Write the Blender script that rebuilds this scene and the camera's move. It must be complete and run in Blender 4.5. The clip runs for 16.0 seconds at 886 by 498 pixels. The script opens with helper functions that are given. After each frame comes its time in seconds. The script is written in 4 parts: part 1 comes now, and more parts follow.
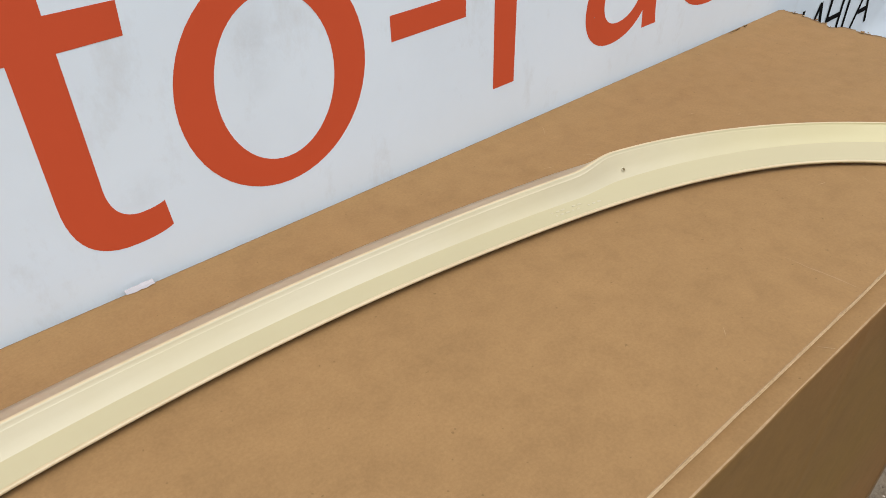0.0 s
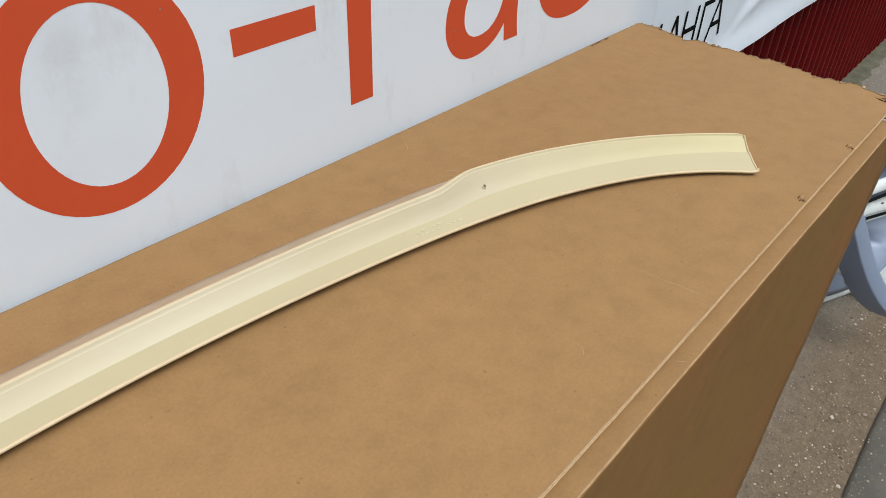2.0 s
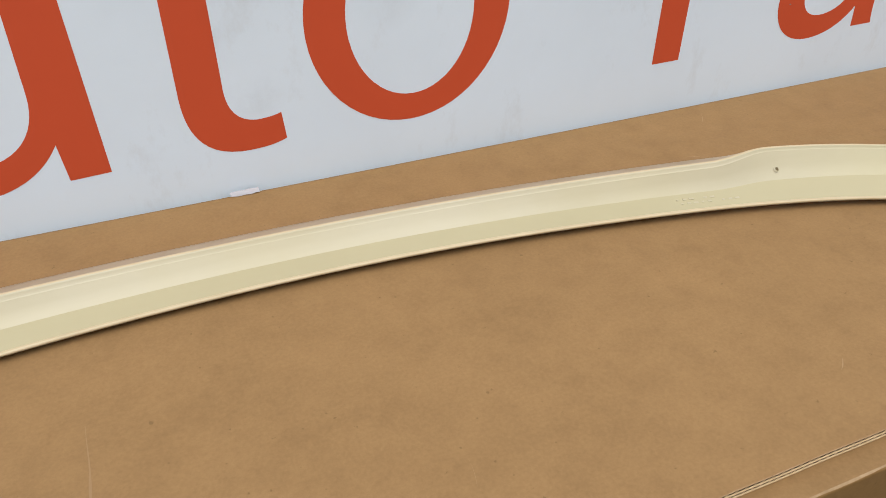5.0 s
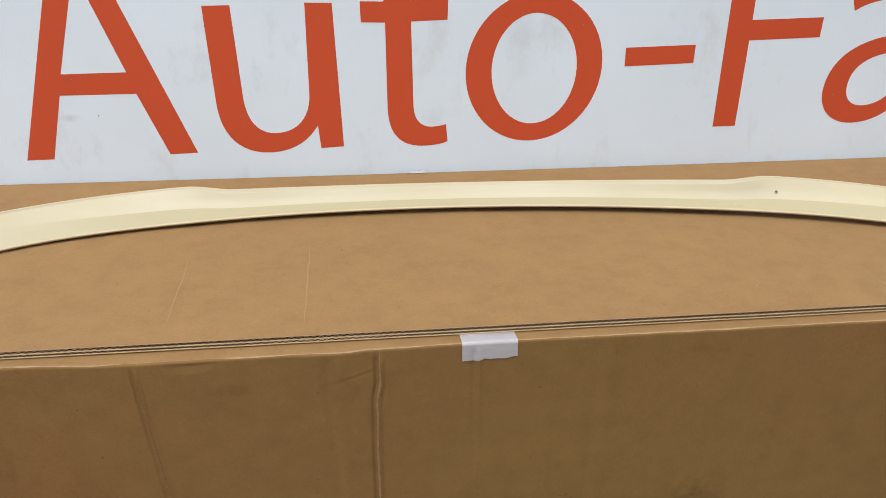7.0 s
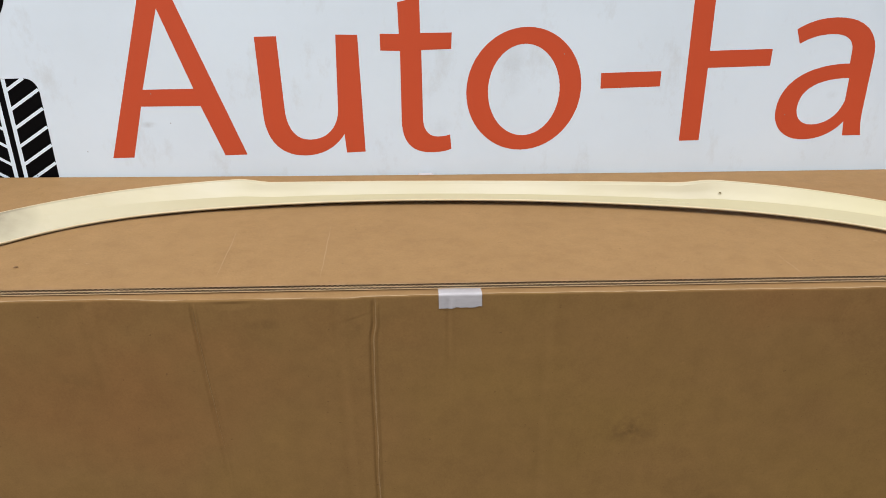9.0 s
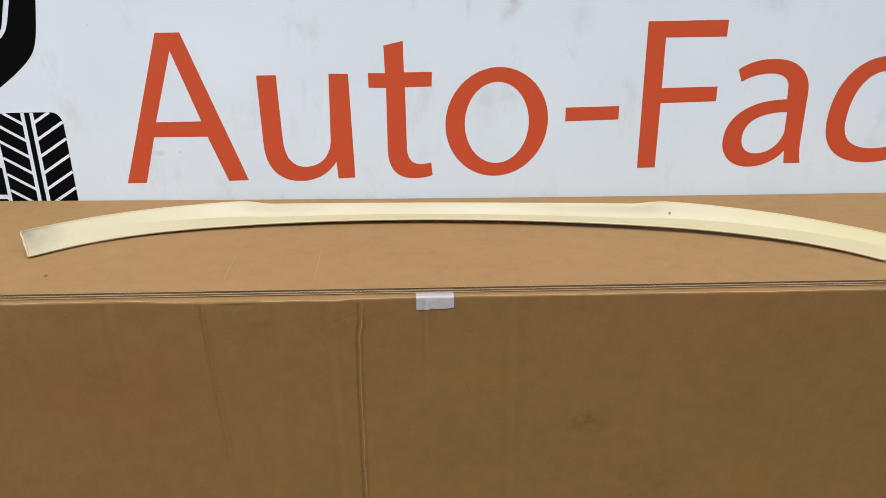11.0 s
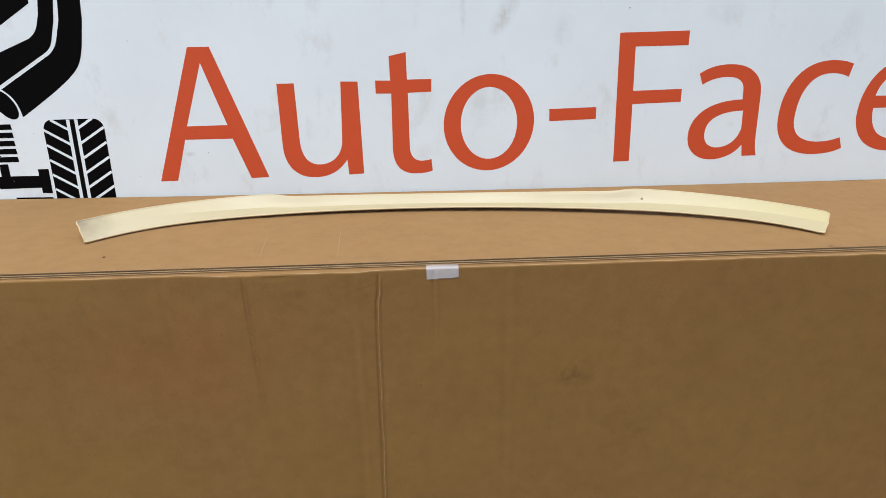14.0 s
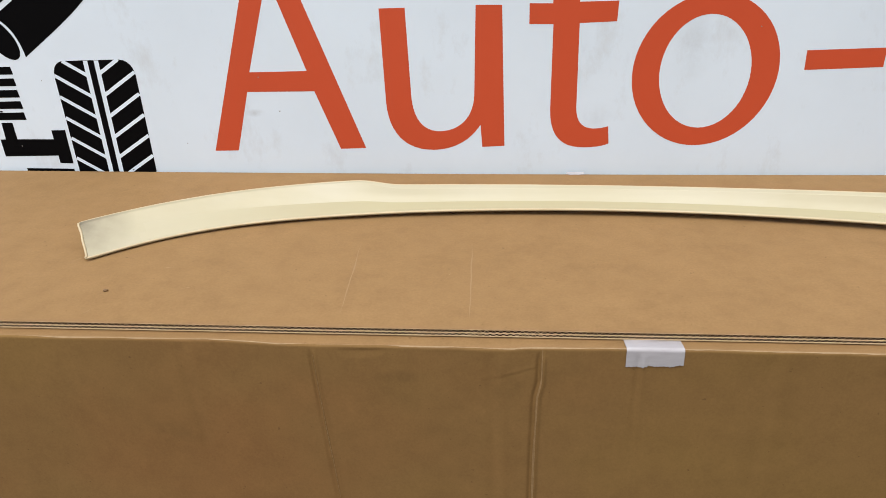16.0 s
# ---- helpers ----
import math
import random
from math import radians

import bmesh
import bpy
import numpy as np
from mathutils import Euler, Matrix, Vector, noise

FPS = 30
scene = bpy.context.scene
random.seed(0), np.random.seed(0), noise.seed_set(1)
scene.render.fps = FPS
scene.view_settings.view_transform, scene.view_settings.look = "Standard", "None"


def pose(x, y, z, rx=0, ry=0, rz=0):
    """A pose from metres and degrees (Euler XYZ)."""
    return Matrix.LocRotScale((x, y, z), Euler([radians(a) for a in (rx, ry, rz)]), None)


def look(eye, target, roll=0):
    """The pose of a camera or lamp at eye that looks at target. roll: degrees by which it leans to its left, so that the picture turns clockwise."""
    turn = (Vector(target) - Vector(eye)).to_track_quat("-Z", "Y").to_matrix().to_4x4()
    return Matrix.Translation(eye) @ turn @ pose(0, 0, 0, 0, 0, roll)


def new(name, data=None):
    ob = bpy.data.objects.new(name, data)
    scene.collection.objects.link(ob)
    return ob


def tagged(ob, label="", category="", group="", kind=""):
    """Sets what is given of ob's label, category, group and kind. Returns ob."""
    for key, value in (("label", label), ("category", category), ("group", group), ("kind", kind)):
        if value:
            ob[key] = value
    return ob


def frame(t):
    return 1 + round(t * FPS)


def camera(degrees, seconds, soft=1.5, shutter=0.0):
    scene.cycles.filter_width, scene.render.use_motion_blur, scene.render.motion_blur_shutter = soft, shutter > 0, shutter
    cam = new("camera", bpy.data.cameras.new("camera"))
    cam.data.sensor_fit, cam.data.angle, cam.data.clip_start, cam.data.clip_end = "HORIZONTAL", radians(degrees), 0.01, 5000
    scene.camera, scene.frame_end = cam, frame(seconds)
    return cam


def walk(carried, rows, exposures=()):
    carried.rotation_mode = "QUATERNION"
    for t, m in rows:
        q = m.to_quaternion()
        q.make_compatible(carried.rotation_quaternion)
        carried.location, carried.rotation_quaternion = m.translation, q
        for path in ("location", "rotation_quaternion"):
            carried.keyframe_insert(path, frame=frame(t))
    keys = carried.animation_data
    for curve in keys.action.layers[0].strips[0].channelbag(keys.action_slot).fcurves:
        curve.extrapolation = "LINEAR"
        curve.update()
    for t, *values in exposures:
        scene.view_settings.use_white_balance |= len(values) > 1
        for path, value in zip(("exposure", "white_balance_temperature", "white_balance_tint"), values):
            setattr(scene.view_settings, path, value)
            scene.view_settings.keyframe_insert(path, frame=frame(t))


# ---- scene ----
cam = camera(62.6, 16.0, soft=0.4)

PATH = [
    (0, (-0.1275, -0.5213, 1.2819), (0.9498, 0.6818, 0.1021), -0.77),
    (0.5, (-0.099, -0.533, 1.292), (1.084, 0.6, 0.145), 0.5),
    (1, (-0.096, -0.531, 1.292), (1.143, 0.559, 0.162), 1.2),
    (1.5, (-0.091, -0.528, 1.282), (1.172, 0.518, 0.136), 2.2),
    (2, (-0.081, -0.523, 1.276), (1.202, 0.484, 0.119), 2.8),
    (2.5, (-0.084, -0.532, 1.28), (1.216, 0.44, 0.111), 3.5),
    (3, (-0.086, -0.53, 1.273), (1.212, 0.412, 0.078), 3.7),
    (3.5, (-0.08, -0.51, 1.268), (1.191, 0.387, 0.01), 4.0),
    (4, (-0.0751, -0.4359, 1.2441), (1.1941, 0.4409, -0.0289), 3.56),
    (4.2, (-0.0661, -0.4172, 1.2323), (1.1783, 0.5067, -0.0318), 1.94),
    (4.5, (-0.0592, -0.4323, 1.2307), (1.0672, 0.6478, -0.0201), 1.03),
    (4.7, (-0.0550, -0.4758, 1.2339), (0.9051, 0.7792, 0.0078), 0.57),
    (5, (-0.0657, -0.5556, 1.2346), (0.5996, 0.9125, 0.0505), 0.45),
    (5.2, (-0.0845, -0.5985, 1.2398), (0.4286, 0.9556, 0.0903), 0.44),
    (7.3, (-0.0737, -0.9919, 1.2643), (0.1163, 0.7985, 0.3934), -0.42),
    (7.5, (-0.0586, -1.0255, 1.2719), (0.1111, 0.7733, 0.4143), -0.44),
    (8, (-0.0476, -1.0873, 1.2777), (0.0869, 0.7267, 0.4463), -0.32),
    (8.5, (-0.0385, -1.1210, 1.2818), (0.0746, 0.6965, 0.4550), -0.44),
    (9, (-0.0289, -1.1440, 1.2877), (0.0576, 0.6749, 0.4604), -0.65),
    (11.3, (-0.0117, -1.2831, 1.3111), (0.0990, 0.5742, 0.5774), -0.46),
    (11.5, (-0.0117, -1.2857, 1.3127), (0.1078, 0.5703, 0.5771), -0.44),
    (12, (-0.0018, -1.2823, 1.3124), (0.1319, 0.5720, 0.5750), -0.41),
    (12.5, (-0.0043, -1.2988, 1.3091), (0.1416, 0.5563, 0.5759), -0.46),
    (13, (-0.0190, -1.3574, 1.3173), (0.1364, 0.5028, 0.5992), -0.64),
    (13.5, (-0.0374, -1.4218, 1.3213), (0.1195, 0.4438, 0.6177), -0.91),
    (14, (-0.0549, -1.4422, 1.3197), (0.0925, 0.4232, 0.6136), -1.04),
    (14.5, (-0.0629, -1.4012, 1.3151), (0.0477, 0.4599, 0.5913), -1.16),
    (15, (-0.0333, -1.2293, 1.2891), (-0.0126, 0.6199, 0.5276), -1.62),
    (15.5, (-0.0281, -1.0804, 1.2772), (-0.1088, 0.7448, 0.4634), -2.12),
    (15.8, (-0.0647, -1.0008, 1.2699), (-0.1728, 0.6209, 0.4886), -2.27),
    (16, (-0.1128, -0.9480, 1.2640), (-0.2528, 0.8358, 0.3704), -2.36),
]
EXPOSURE = [(0, 0.31), (4.2, 0.30), (5.2, 0.21), (7.5, 0.37), (16, 0.42)]
walk(cam, [(t, look(eye, target, roll)) for t, eye, target, roll in PATH], EXPOSURE)

# ---- light ----
world = bpy.data.worlds.new("overcast_sky")
scene.world = world
world.use_nodes = True
wn = world.node_tree.nodes
sky = wn.new("ShaderNodeTexSky")
sky.sky_type = "NISHITA"
sky.sun_disc = False
sky.sun_elevation, sky.sun_rotation = radians(62), radians(20)
sky.dust_density, sky.air_density = 4.0, 1.0
wn["Background"].inputs["Strength"].default_value = 0.15
# cloud cover greys the sky
cloud = wn.new("ShaderNodeMix")
cloud.data_type = "RGBA"
cloud.inputs[0].default_value = 0.75
cloud.inputs[7].default_value = (6.0, 6.1, 6.3, 1)
world.node_tree.links.new(sky.outputs["Color"], cloud.inputs[6])
world.node_tree.links.new(cloud.outputs[2], wn["Background"].inputs["Color"])
sun_data = bpy.data.lights.new("sun", "SUN")
sun_data.energy, sun_data.angle, sun_data.color = 2.4, radians(40), (1.0, 0.975, 0.94)
sun = new("sun", sun_data)
sun.matrix_world = look((0, 0, 5), (0.15, 0.8, 3.4))


# ---- materials ----
def material(name, color, rough=0.6, metal=0.0):
    m = bpy.data.materials.new(name)
    m.use_nodes = True
    b = m.node_tree.nodes["Principled BSDF"]
    b.inputs["Base Color"].default_value = (*color, 1)
    b.inputs["Roughness"].default_value = rough
    b.inputs["Metallic"].default_value = metal
    return m


def node(m, kind, **values):
    n = m.node_tree.nodes.new(kind)
    for key, value in values.items():
        n.inputs[key.replace("_", " ")].default_value = value
    return n


def wire(m, a, out, b, into):
    m.node_tree.links.new(a.outputs[out], b.inputs[into])


def place_of(m, sx=1.0, sy=1.0, sz=1.0):
    """Object coordinates, stretched."""
    c, mp = node(m, "ShaderNodeTexCoord"), node(m, "ShaderNodeMapping", Scale=(sx, sy, sz))
    wire(m, c, "Object", mp, "Vector")
    return mp


def noise_of(m, at, scale, detail=4.0, rough=0.6):
    n = node(m, "ShaderNodeTexNoise", Scale=scale, Detail=detail, Roughness=rough)
    wire(m, at, "Vector", n, "Vector")
    return n


def ramp_of(m, source, out, stops):
    r = node(m, "ShaderNodeValToRGB")
    e = r.color_ramp.elements
    while len(e) < len(stops):
        e.new(0.5)
    for el, (p, c) in zip(e, stops):
        el.position, el.color = p, (*c, 1) if len(c) == 3 else c
    wire(m, source, out, r, "Fac")
    return r


def mix_of(m, a, b, fac, mode="MIX"):
    """a, b, fac: a node (its colour or value is taken) or a constant."""
    x = m.node_tree.nodes.new("ShaderNodeMix")
    x.data_type, x.blend_type = "RGBA", mode
    for v, i in ((fac, 0), (a, 6), (b, 7)):
        if isinstance(v, (int, float)):
            x.inputs[i].default_value = v
        elif isinstance(v, tuple):
            x.inputs[i].default_value = (*v, 1)
        else:
            m.node_tree.links.new(v.outputs[2] if v.bl_idname == "ShaderNodeMix" else v.outputs[0], x.inputs[i])
    return x


def paint(m, x):
    m.node_tree.links.new(x.outputs[2] if x.bl_idname == "ShaderNodeMix" else x.outputs[0], m.node_tree.nodes["Principled BSDF"].inputs["Base Color"])


def bump_of(m, source, strength, distance, out=0, before=None):
    b = node(m, "ShaderNodeBump", Strength=strength, Distance=distance)
    m.node_tree.links.new(source.outputs[out], b.inputs["Height"])
    if before:
        wire(m, before, "Normal", b, "Normal")
    wire(m, b, "Normal", m.node_tree.nodes["Principled BSDF"], "Normal")
    return b


def rough_of(m, source, lo, hi):
    r = node(m, "ShaderNodeMapRange")
    r.inputs["To Min"].default_value, r.inputs["To Max"].default_value = lo, hi
    m.node_tree.links.new(source.outputs[0], r.inputs["Value"])
    wire(m, r, "Result", m.node_tree.nodes["Principled BSDF"], "Roughness")


def cardboard(name, base, streak, gloss=0.55, dark_marks=()):
    """Kraft liner: fibre specks, soft blotches, faint flute lines across the board."""
    m = material(name, base, 0.62)
    at = place_of(m)
    fine = noise_of(m, place_of(m, 1, 1, 1), 420, 3, 0.7)
    blotch = noise_of(m, at, 5.5, 5, 0.6)
    cloud = noise_of(m, at, 1.7, 3, 0.5)
    fibre = noise_of(m, place_of(m, *streak), 60, 4, 0.65)
    c = mix_of(m, tuple(v * 0.975 for v in base), tuple(v * 1.02 for v in base), ramp_of(m, blotch, "Fac", [(0.35, (0, 0, 0)), (0.68, (1, 1, 1))]))
    c = mix_of(m, c, tuple(v * 1.12 for v in base), ramp_of(m, cloud, "Fac", [(0.45, (0, 0, 0)), (0.75, (0.5, 0.5, 0.5))]))
    c = mix_of(m, c, ramp_of(m, fine, "Fac", [(0.3, (0.84, 0.82, 0.8)), (0.7, (1.1, 1.1, 1.1))]), 0.5, "MULTIPLY")
    c = mix_of(m, c, ramp_of(m, fibre, "Fac", [(0.3, (0.92, 0.91, 0.90)), (0.7, (1.06, 1.05, 1.05))]), 0.12, "MULTIPLY")
    if dark_marks:
        # broad olive and reddish patches of damp and a few greasy smudges
        hue = noise_of(m, place_of(m, 1.0, 1.0, 1.3), 1.9, 4, 0.55)
        c = mix_of(m, c, ramp_of(m, hue, "Fac", [(0.36, (1.0, 1.04, 0.93)), (0.5, (1.0, 1.0, 1.0)), (0.64, (1.06, 0.96, 0.97))]), 0.9, "MULTIPLY")
        ragged = ramp_of(m, noise_of(m, at, 45, 5, 0.7), "Fac", [(0.38, (0, 0, 0)), (0.6, (1, 1, 1))])
        for cx, cz, rx, rz, dark in dark_marks:
            near = node(m, "ShaderNodeMapping")
            near.vector_type = "TEXTURE"
            near.inputs["Location"].default_value, near.inputs["Scale"].default_value = (cx, 0, cz), (rx, 1000.0, rz)
            wire(m, at, "Vector", near, "Vector")
            far = node(m, "ShaderNodeVectorMath")
            far.operation = "LENGTH"
            wire(m, near, "Vector", far, 0)
            fade = node(m, "ShaderNodeMapRange")
            fade.inputs["To Min"].default_value, fade.inputs["To Max"].default_value = dark, 0.0
            wire(m, far, "Value", fade, "Value")
            c = mix_of(m, c, mix_of(m, c, tuple(v * 0.62 for v in base), fade), ragged)
    mottle = noise_of(m, at, 38, 6, 0.62)
    c = mix_of(m, c, ramp_of(m, mottle, "Fac", [(0.3, (0.87, 0.86, 0.86)), (0.5, (1, 1, 1)), (0.72, (1.12, 1.12, 1.12))]), 0.6, "MULTIPLY")
    speck = ramp_of(m, noise_of(m, at, 190, 2, 0.5), "Fac", [(0.73, (0, 0, 0)), (0.77, (0.4, 0.4, 0.4))])
    c = mix_of(m, c, tuple(v * 0.35 for v in base), speck)
    scuff = ramp_of(m, noise_of(m, place_of(m, 30, 90, 30), 1.0, 6, 0.7), "Fac", [(0.7, (0, 0, 0)), (0.78, (0.55, 0.55, 0.55))])
    c = mix_of(m, c, tuple(min(1, v * 1.45) for v in base), scuff)
    paint(m, c)
    b = bump_of(m, blotch, 0.025, 0.004)
    bump_of(m, fine, 0.06, 0.0006, before=b)
    rough_of(m, blotch, gloss - 0.05, gloss + 0.07)
    m.node_tree.nodes["Principled BSDF"].inputs["Specular IOR Level"].default_value = 0.04
    return m


def bodywork_plain(name, color):
    m = material(name, color, 0.5)
    n = noise_of(m, place_of(m), 8, 5)
    paint(m, mix_of(m, tuple(v * 0.94 for v in color), tuple(v * 1.05 for v in color), n))
    rough_of(m, n, 0.42, 0.58)
    return m


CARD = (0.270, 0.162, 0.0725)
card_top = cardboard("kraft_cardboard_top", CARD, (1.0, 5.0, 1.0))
# same board as the top; the sides' shade is put into a darker base
card_shaded = cardboard("kraft_cardboard_shaded", (0.206, 0.1180, 0.0450), (14.0, 1.0, 0.6), dark_marks=((0.235, 0.708, 0.045, 0.030, 1.0), (-0.20, 0.869, 0.025, 0.010, 0.8), (0.33, 0.60, 0.05, 0.05, 0.45), (-0.10, 0.86, 0.03, 0.018, 0.5), (-0.42, 0.80, 0.05, 0.03, 0.4)))
card_raw = material("cut_cardboard", (0.46, 0.32, 0.18), 0.85)
fl = noise_of(card_raw, place_of(card_raw), 260, 3)
paint(card_raw, ramp_of(card_raw, fl, "Fac", [(0.3, (0.48, 0.335, 0.180)), (0.7, (0.64, 0.475, 0.29))]))
# near-black: the shade inside fluting and tears is put into this colour
card_dark = material("hollow_shade", (0.012, 0.0055, 0.003), 0.95)
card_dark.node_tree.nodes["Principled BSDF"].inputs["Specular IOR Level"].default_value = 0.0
card_worn = material("worn_kraft", (0.38, 0.25, 0.135), 0.75)
paint(card_worn, ramp_of(card_worn, noise_of(card_worn, place_of(card_worn), 90, 5), "Fac", [(0.3, (0.23, 0.145, 0.068)), (0.65, (0.36, 0.245, 0.14))]))

# pale rubbed tone that also carries the highlight on folds and edges
card_edge = material("rubbed_edge_highlight", (0.33, 0.215, 0.11), 0.7)
paint(card_edge, ramp_of(card_edge, noise_of(card_edge, place_of(card_edge), 110, 5, 0.7), "Fac", [(0.35, (0.25, 0.155, 0.07)), (0.7, (0.36, 0.24, 0.13))]))
card_rub = material("rubbed_ridge_highlight", (0.26, 0.155, 0.065), 0.65)
paint(card_rub, ramp_of(card_rub, noise_of(card_rub, place_of(card_rub), 120, 5, 0.7), "Fac", [(0.35, (0.205, 0.118, 0.042)), (0.7, (0.30, 0.19, 0.088))]))

# spoiler's lower facet: yellower, and its shade against the upper facet put in
yellow_shaded_plastic = bodywork_plain("yellow_shaded_raw_plastic", (0.420, 0.372, 0.230))
at = place_of(yellow_shaded_plastic)
along, pale = node(yellow_shaded_plastic, "ShaderNodeSeparateXYZ"), node(yellow_shaded_plastic, "ShaderNodeMapRange")
wire(yellow_shaded_plastic, at, "Vector", along, "Vector")
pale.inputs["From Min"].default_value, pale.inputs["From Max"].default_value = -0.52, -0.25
wire(yellow_shaded_plastic, along, "X", pale, "Value")
n1 = noise_of(yellow_shaded_plastic, at, 8, 5)
paint(yellow_shaded_plastic, mix_of(yellow_shaded_plastic, mix_of(yellow_shaded_plastic, (0.455, 0.410, 0.280), (0.470, 0.424, 0.300), n1), mix_of(yellow_shaded_plastic, (0.395, 0.350, 0.216), (0.441, 0.391, 0.242), n1), pale))
spoiler_mat = material("raw_cream_plastic", (0.78, 0.68, 0.42), 0.38)
at = place_of(spoiler_mat)
n1, n2, n3 = noise_of(spoiler_mat, at, 7, 4), noise_of(spoiler_mat, at, 60, 4), noise_of(spoiler_mat, place_of(spoiler_mat, 0.6, 8, 8), 6, 4)
c = mix_of(spoiler_mat, (0.468, 0.424, 0.305), (0.455, 0.404, 0.265), ramp_of(spoiler_mat, n1, "Fac", [(0.35, (0, 0, 0)), (0.7, (1, 1, 1))]))
c = mix_of(spoiler_mat, c, ramp_of(spoiler_mat, n3, "Fac", [(0.3, (0.93, 0.93, 0.92)), (0.7, (1.03, 1.03, 1.03))]), 0.7, "MULTIPLY")
# one end is yellower
along = node(spoiler_mat, "ShaderNodeSeparateXYZ")
wire(spoiler_mat, at, "Vector", along, "Vector")
end_tint = node(spoiler_mat, "ShaderNodeMapRange")
end_tint.inputs["From Min"].default_value, end_tint.inputs["From Max"].default_value = 0.40, 0.66
end_tint.inputs["To Min"].default_value, end_tint.inputs["To Max"].default_value = 0.0, 0.8
wire(spoiler_mat, along, "X", end_tint, "Value")
c = mix_of(spoiler_mat, c, (0.452, 0.405, 0.205), end_tint)
# grey handling smudge at one end
seat = node(spoiler_mat, "ShaderNodeTexCoord")
gap = node(spoiler_mat, "ShaderNodeVectorMath")
gap.operation = "DISTANCE"
gap.inputs[1].default_value = (-0.570, -0.236, 0.938)
wire(spoiler_mat, seat, "Object", gap, 0)
near = node(spoiler_mat, "ShaderNodeMapRange")
near.inputs["From Min"].default_value, near.inputs["From Max"].default_value = 0.004, 0.056
near.inputs["To Min"].default_value, near.inputs["To Max"].default_value = 1.5, 0.0
wire(spoiler_mat, gap, "Value", near, "Value")
smear = node(spoiler_mat, "ShaderNodeMath")
smear.operation = "MULTIPLY"
wire(spoiler_mat, near, "Result", smear, 0)
wire(spoiler_mat, noise_of(spoiler_mat, at, 30, 5), "Fac", smear, 1)
c = mix_of(spoiler_mat, c, (0.19, 0.16, 0.11), smear)
paint(spoiler_mat, c)
bump_of(spoiler_mat, n2, 0.1, 0.001)
rough_of(spoiler_mat, n1, 0.42, 0.58)

vinyl = material("white_banner_vinyl", (0.78, 0.8, 0.82), 0.42)
at = place_of(vinyl)
n1, n2 = noise_of(vinyl, at, 3.2, 5, 0.62), noise_of(vinyl, place_of(vinyl, 9, 1, 5), 1.6, 6, 0.7)
c = mix_of(vinyl, (0.665, 0.75, 0.835), (0.60, 0.675, 0.75), ramp_of(vinyl, n1, "Fac", [(0.42, (0, 0, 0)), (0.75, (0.7, 0.7, 0.7))]))
c = mix_of(vinyl, c, (0.42, 0.41, 0.40), ramp_of(vinyl, n2, "Fac", [(0.56, (0, 0, 0)), (0.78, (0.42, 0.42, 0.42))]))
# grey rain streaks and rubbed marks: centre, half widths, lean, depth
grime = noise_of(vinyl, at, 26, 6, 0.72)
for cx, cz, rx, rz, lean, dark in ((0.185, 1.245, 0.022, 0.055, 0.55, 0.75), (0.245, 1.285, 0.05, 0.018, -0.3, 0.45), (0.105, 1.255, 0.007, 0.05, 0.0, 0.6), (0.30, 1.215, 0.03, 0.035, 0.2, 0.35), (0.62, 1.24, 0.05, 0.03, 0.0, 0.3), (-0.435, 0.997, 0.016, 0.006, 0.0, 0.55), (0.88, 1.20, 0.03, 0.05, 0.3, 0.35), (0.14, 1.07, 0.03, 0.05, 0.1, 0.3), (0.02, 0.985, 0.03, 0.02, 0.0, 0.25), (0.66, 1.02, 0.012, 0.008, 0.0, 0.4)):
    spot = node(vinyl, "ShaderNodeMapping", Location=(-cx, 0, -cz))
    spot.vector_type = "POINT"
    wire(vinyl, at, "Vector", spot, "Vector")
    turned = node(vinyl, "ShaderNodeMapping", Rotation=(0, lean, 0), Scale=(1 / rx, 0, 1 / rz))
    turned.vector_type = "TEXTURE"
    turned.inputs["Scale"].default_value = (rx, 1000.0, rz)
    wire(vinyl, spot, "Vector", turned, "Vector")
    far = node(vinyl, "ShaderNodeVectorMath")
    far.operation = "LENGTH"
    wire(vinyl, turned, "Vector", far, 0)
    fade = node(vinyl, "ShaderNodeMapRange")
    fade.inputs["To Min"].default_value, fade.inputs["To Max"].default_value = dark, 0.0
    wire(vinyl, far, "Value", fade, "Value")
    both = node(vinyl, "ShaderNodeMath")
    both.operation = "MULTIPLY"
    wire(vinyl, fade, "Result", both, 0)
    wire(vinyl, ramp_of(vinyl, grime, "Fac", [(0.36, (0, 0, 0)), (0.66, (1, 1, 1))]), "Color", both, 1)
    c = mix_of(vinyl, c, (0.30, 0.30, 0.30), both)
paint(vinyl, c)
b = bump_of(vinyl, n1, 0.25, 0.006)
bump_of(vinyl, noise_of(vinyl, at, 700, 2), 0.05, 0.0003, before=b)


def ink(name, color, worn):
    m = material(name, color, 0.6)
    m.node_tree.nodes["Principled BSDF"].inputs["Specular IOR Level"].default_value = 0.2
    a = place_of(m)
    c = mix_of(m, tuple(v * 0.93 for v in color), tuple(min(1, v * 1.06) for v in color), noise_of(m, a, 6, 4))
    c = mix_of(m, c, (0.6, 0.6, 0.6), ramp_of(m, noise_of(m, a, 55, 3, 0.7), "Fac", [(0.76, (0, 0, 0)), (0.8, (worn, worn, worn))]))
    paint(m, c)
    return m


orange_ink = ink("orange_red_ink", (0.515, 0.074, 0.027), 0.1)
black_ink = ink("black_ink", (0.0022, 0.0022, 0.0026), 0.04)
black_ink.node_tree.nodes["Principled BSDF"].inputs["Specular IOR Level"].default_value = 0.04
grey_ink = ink("white_ink", (0.665, 0.75, 0.835), 0.0)
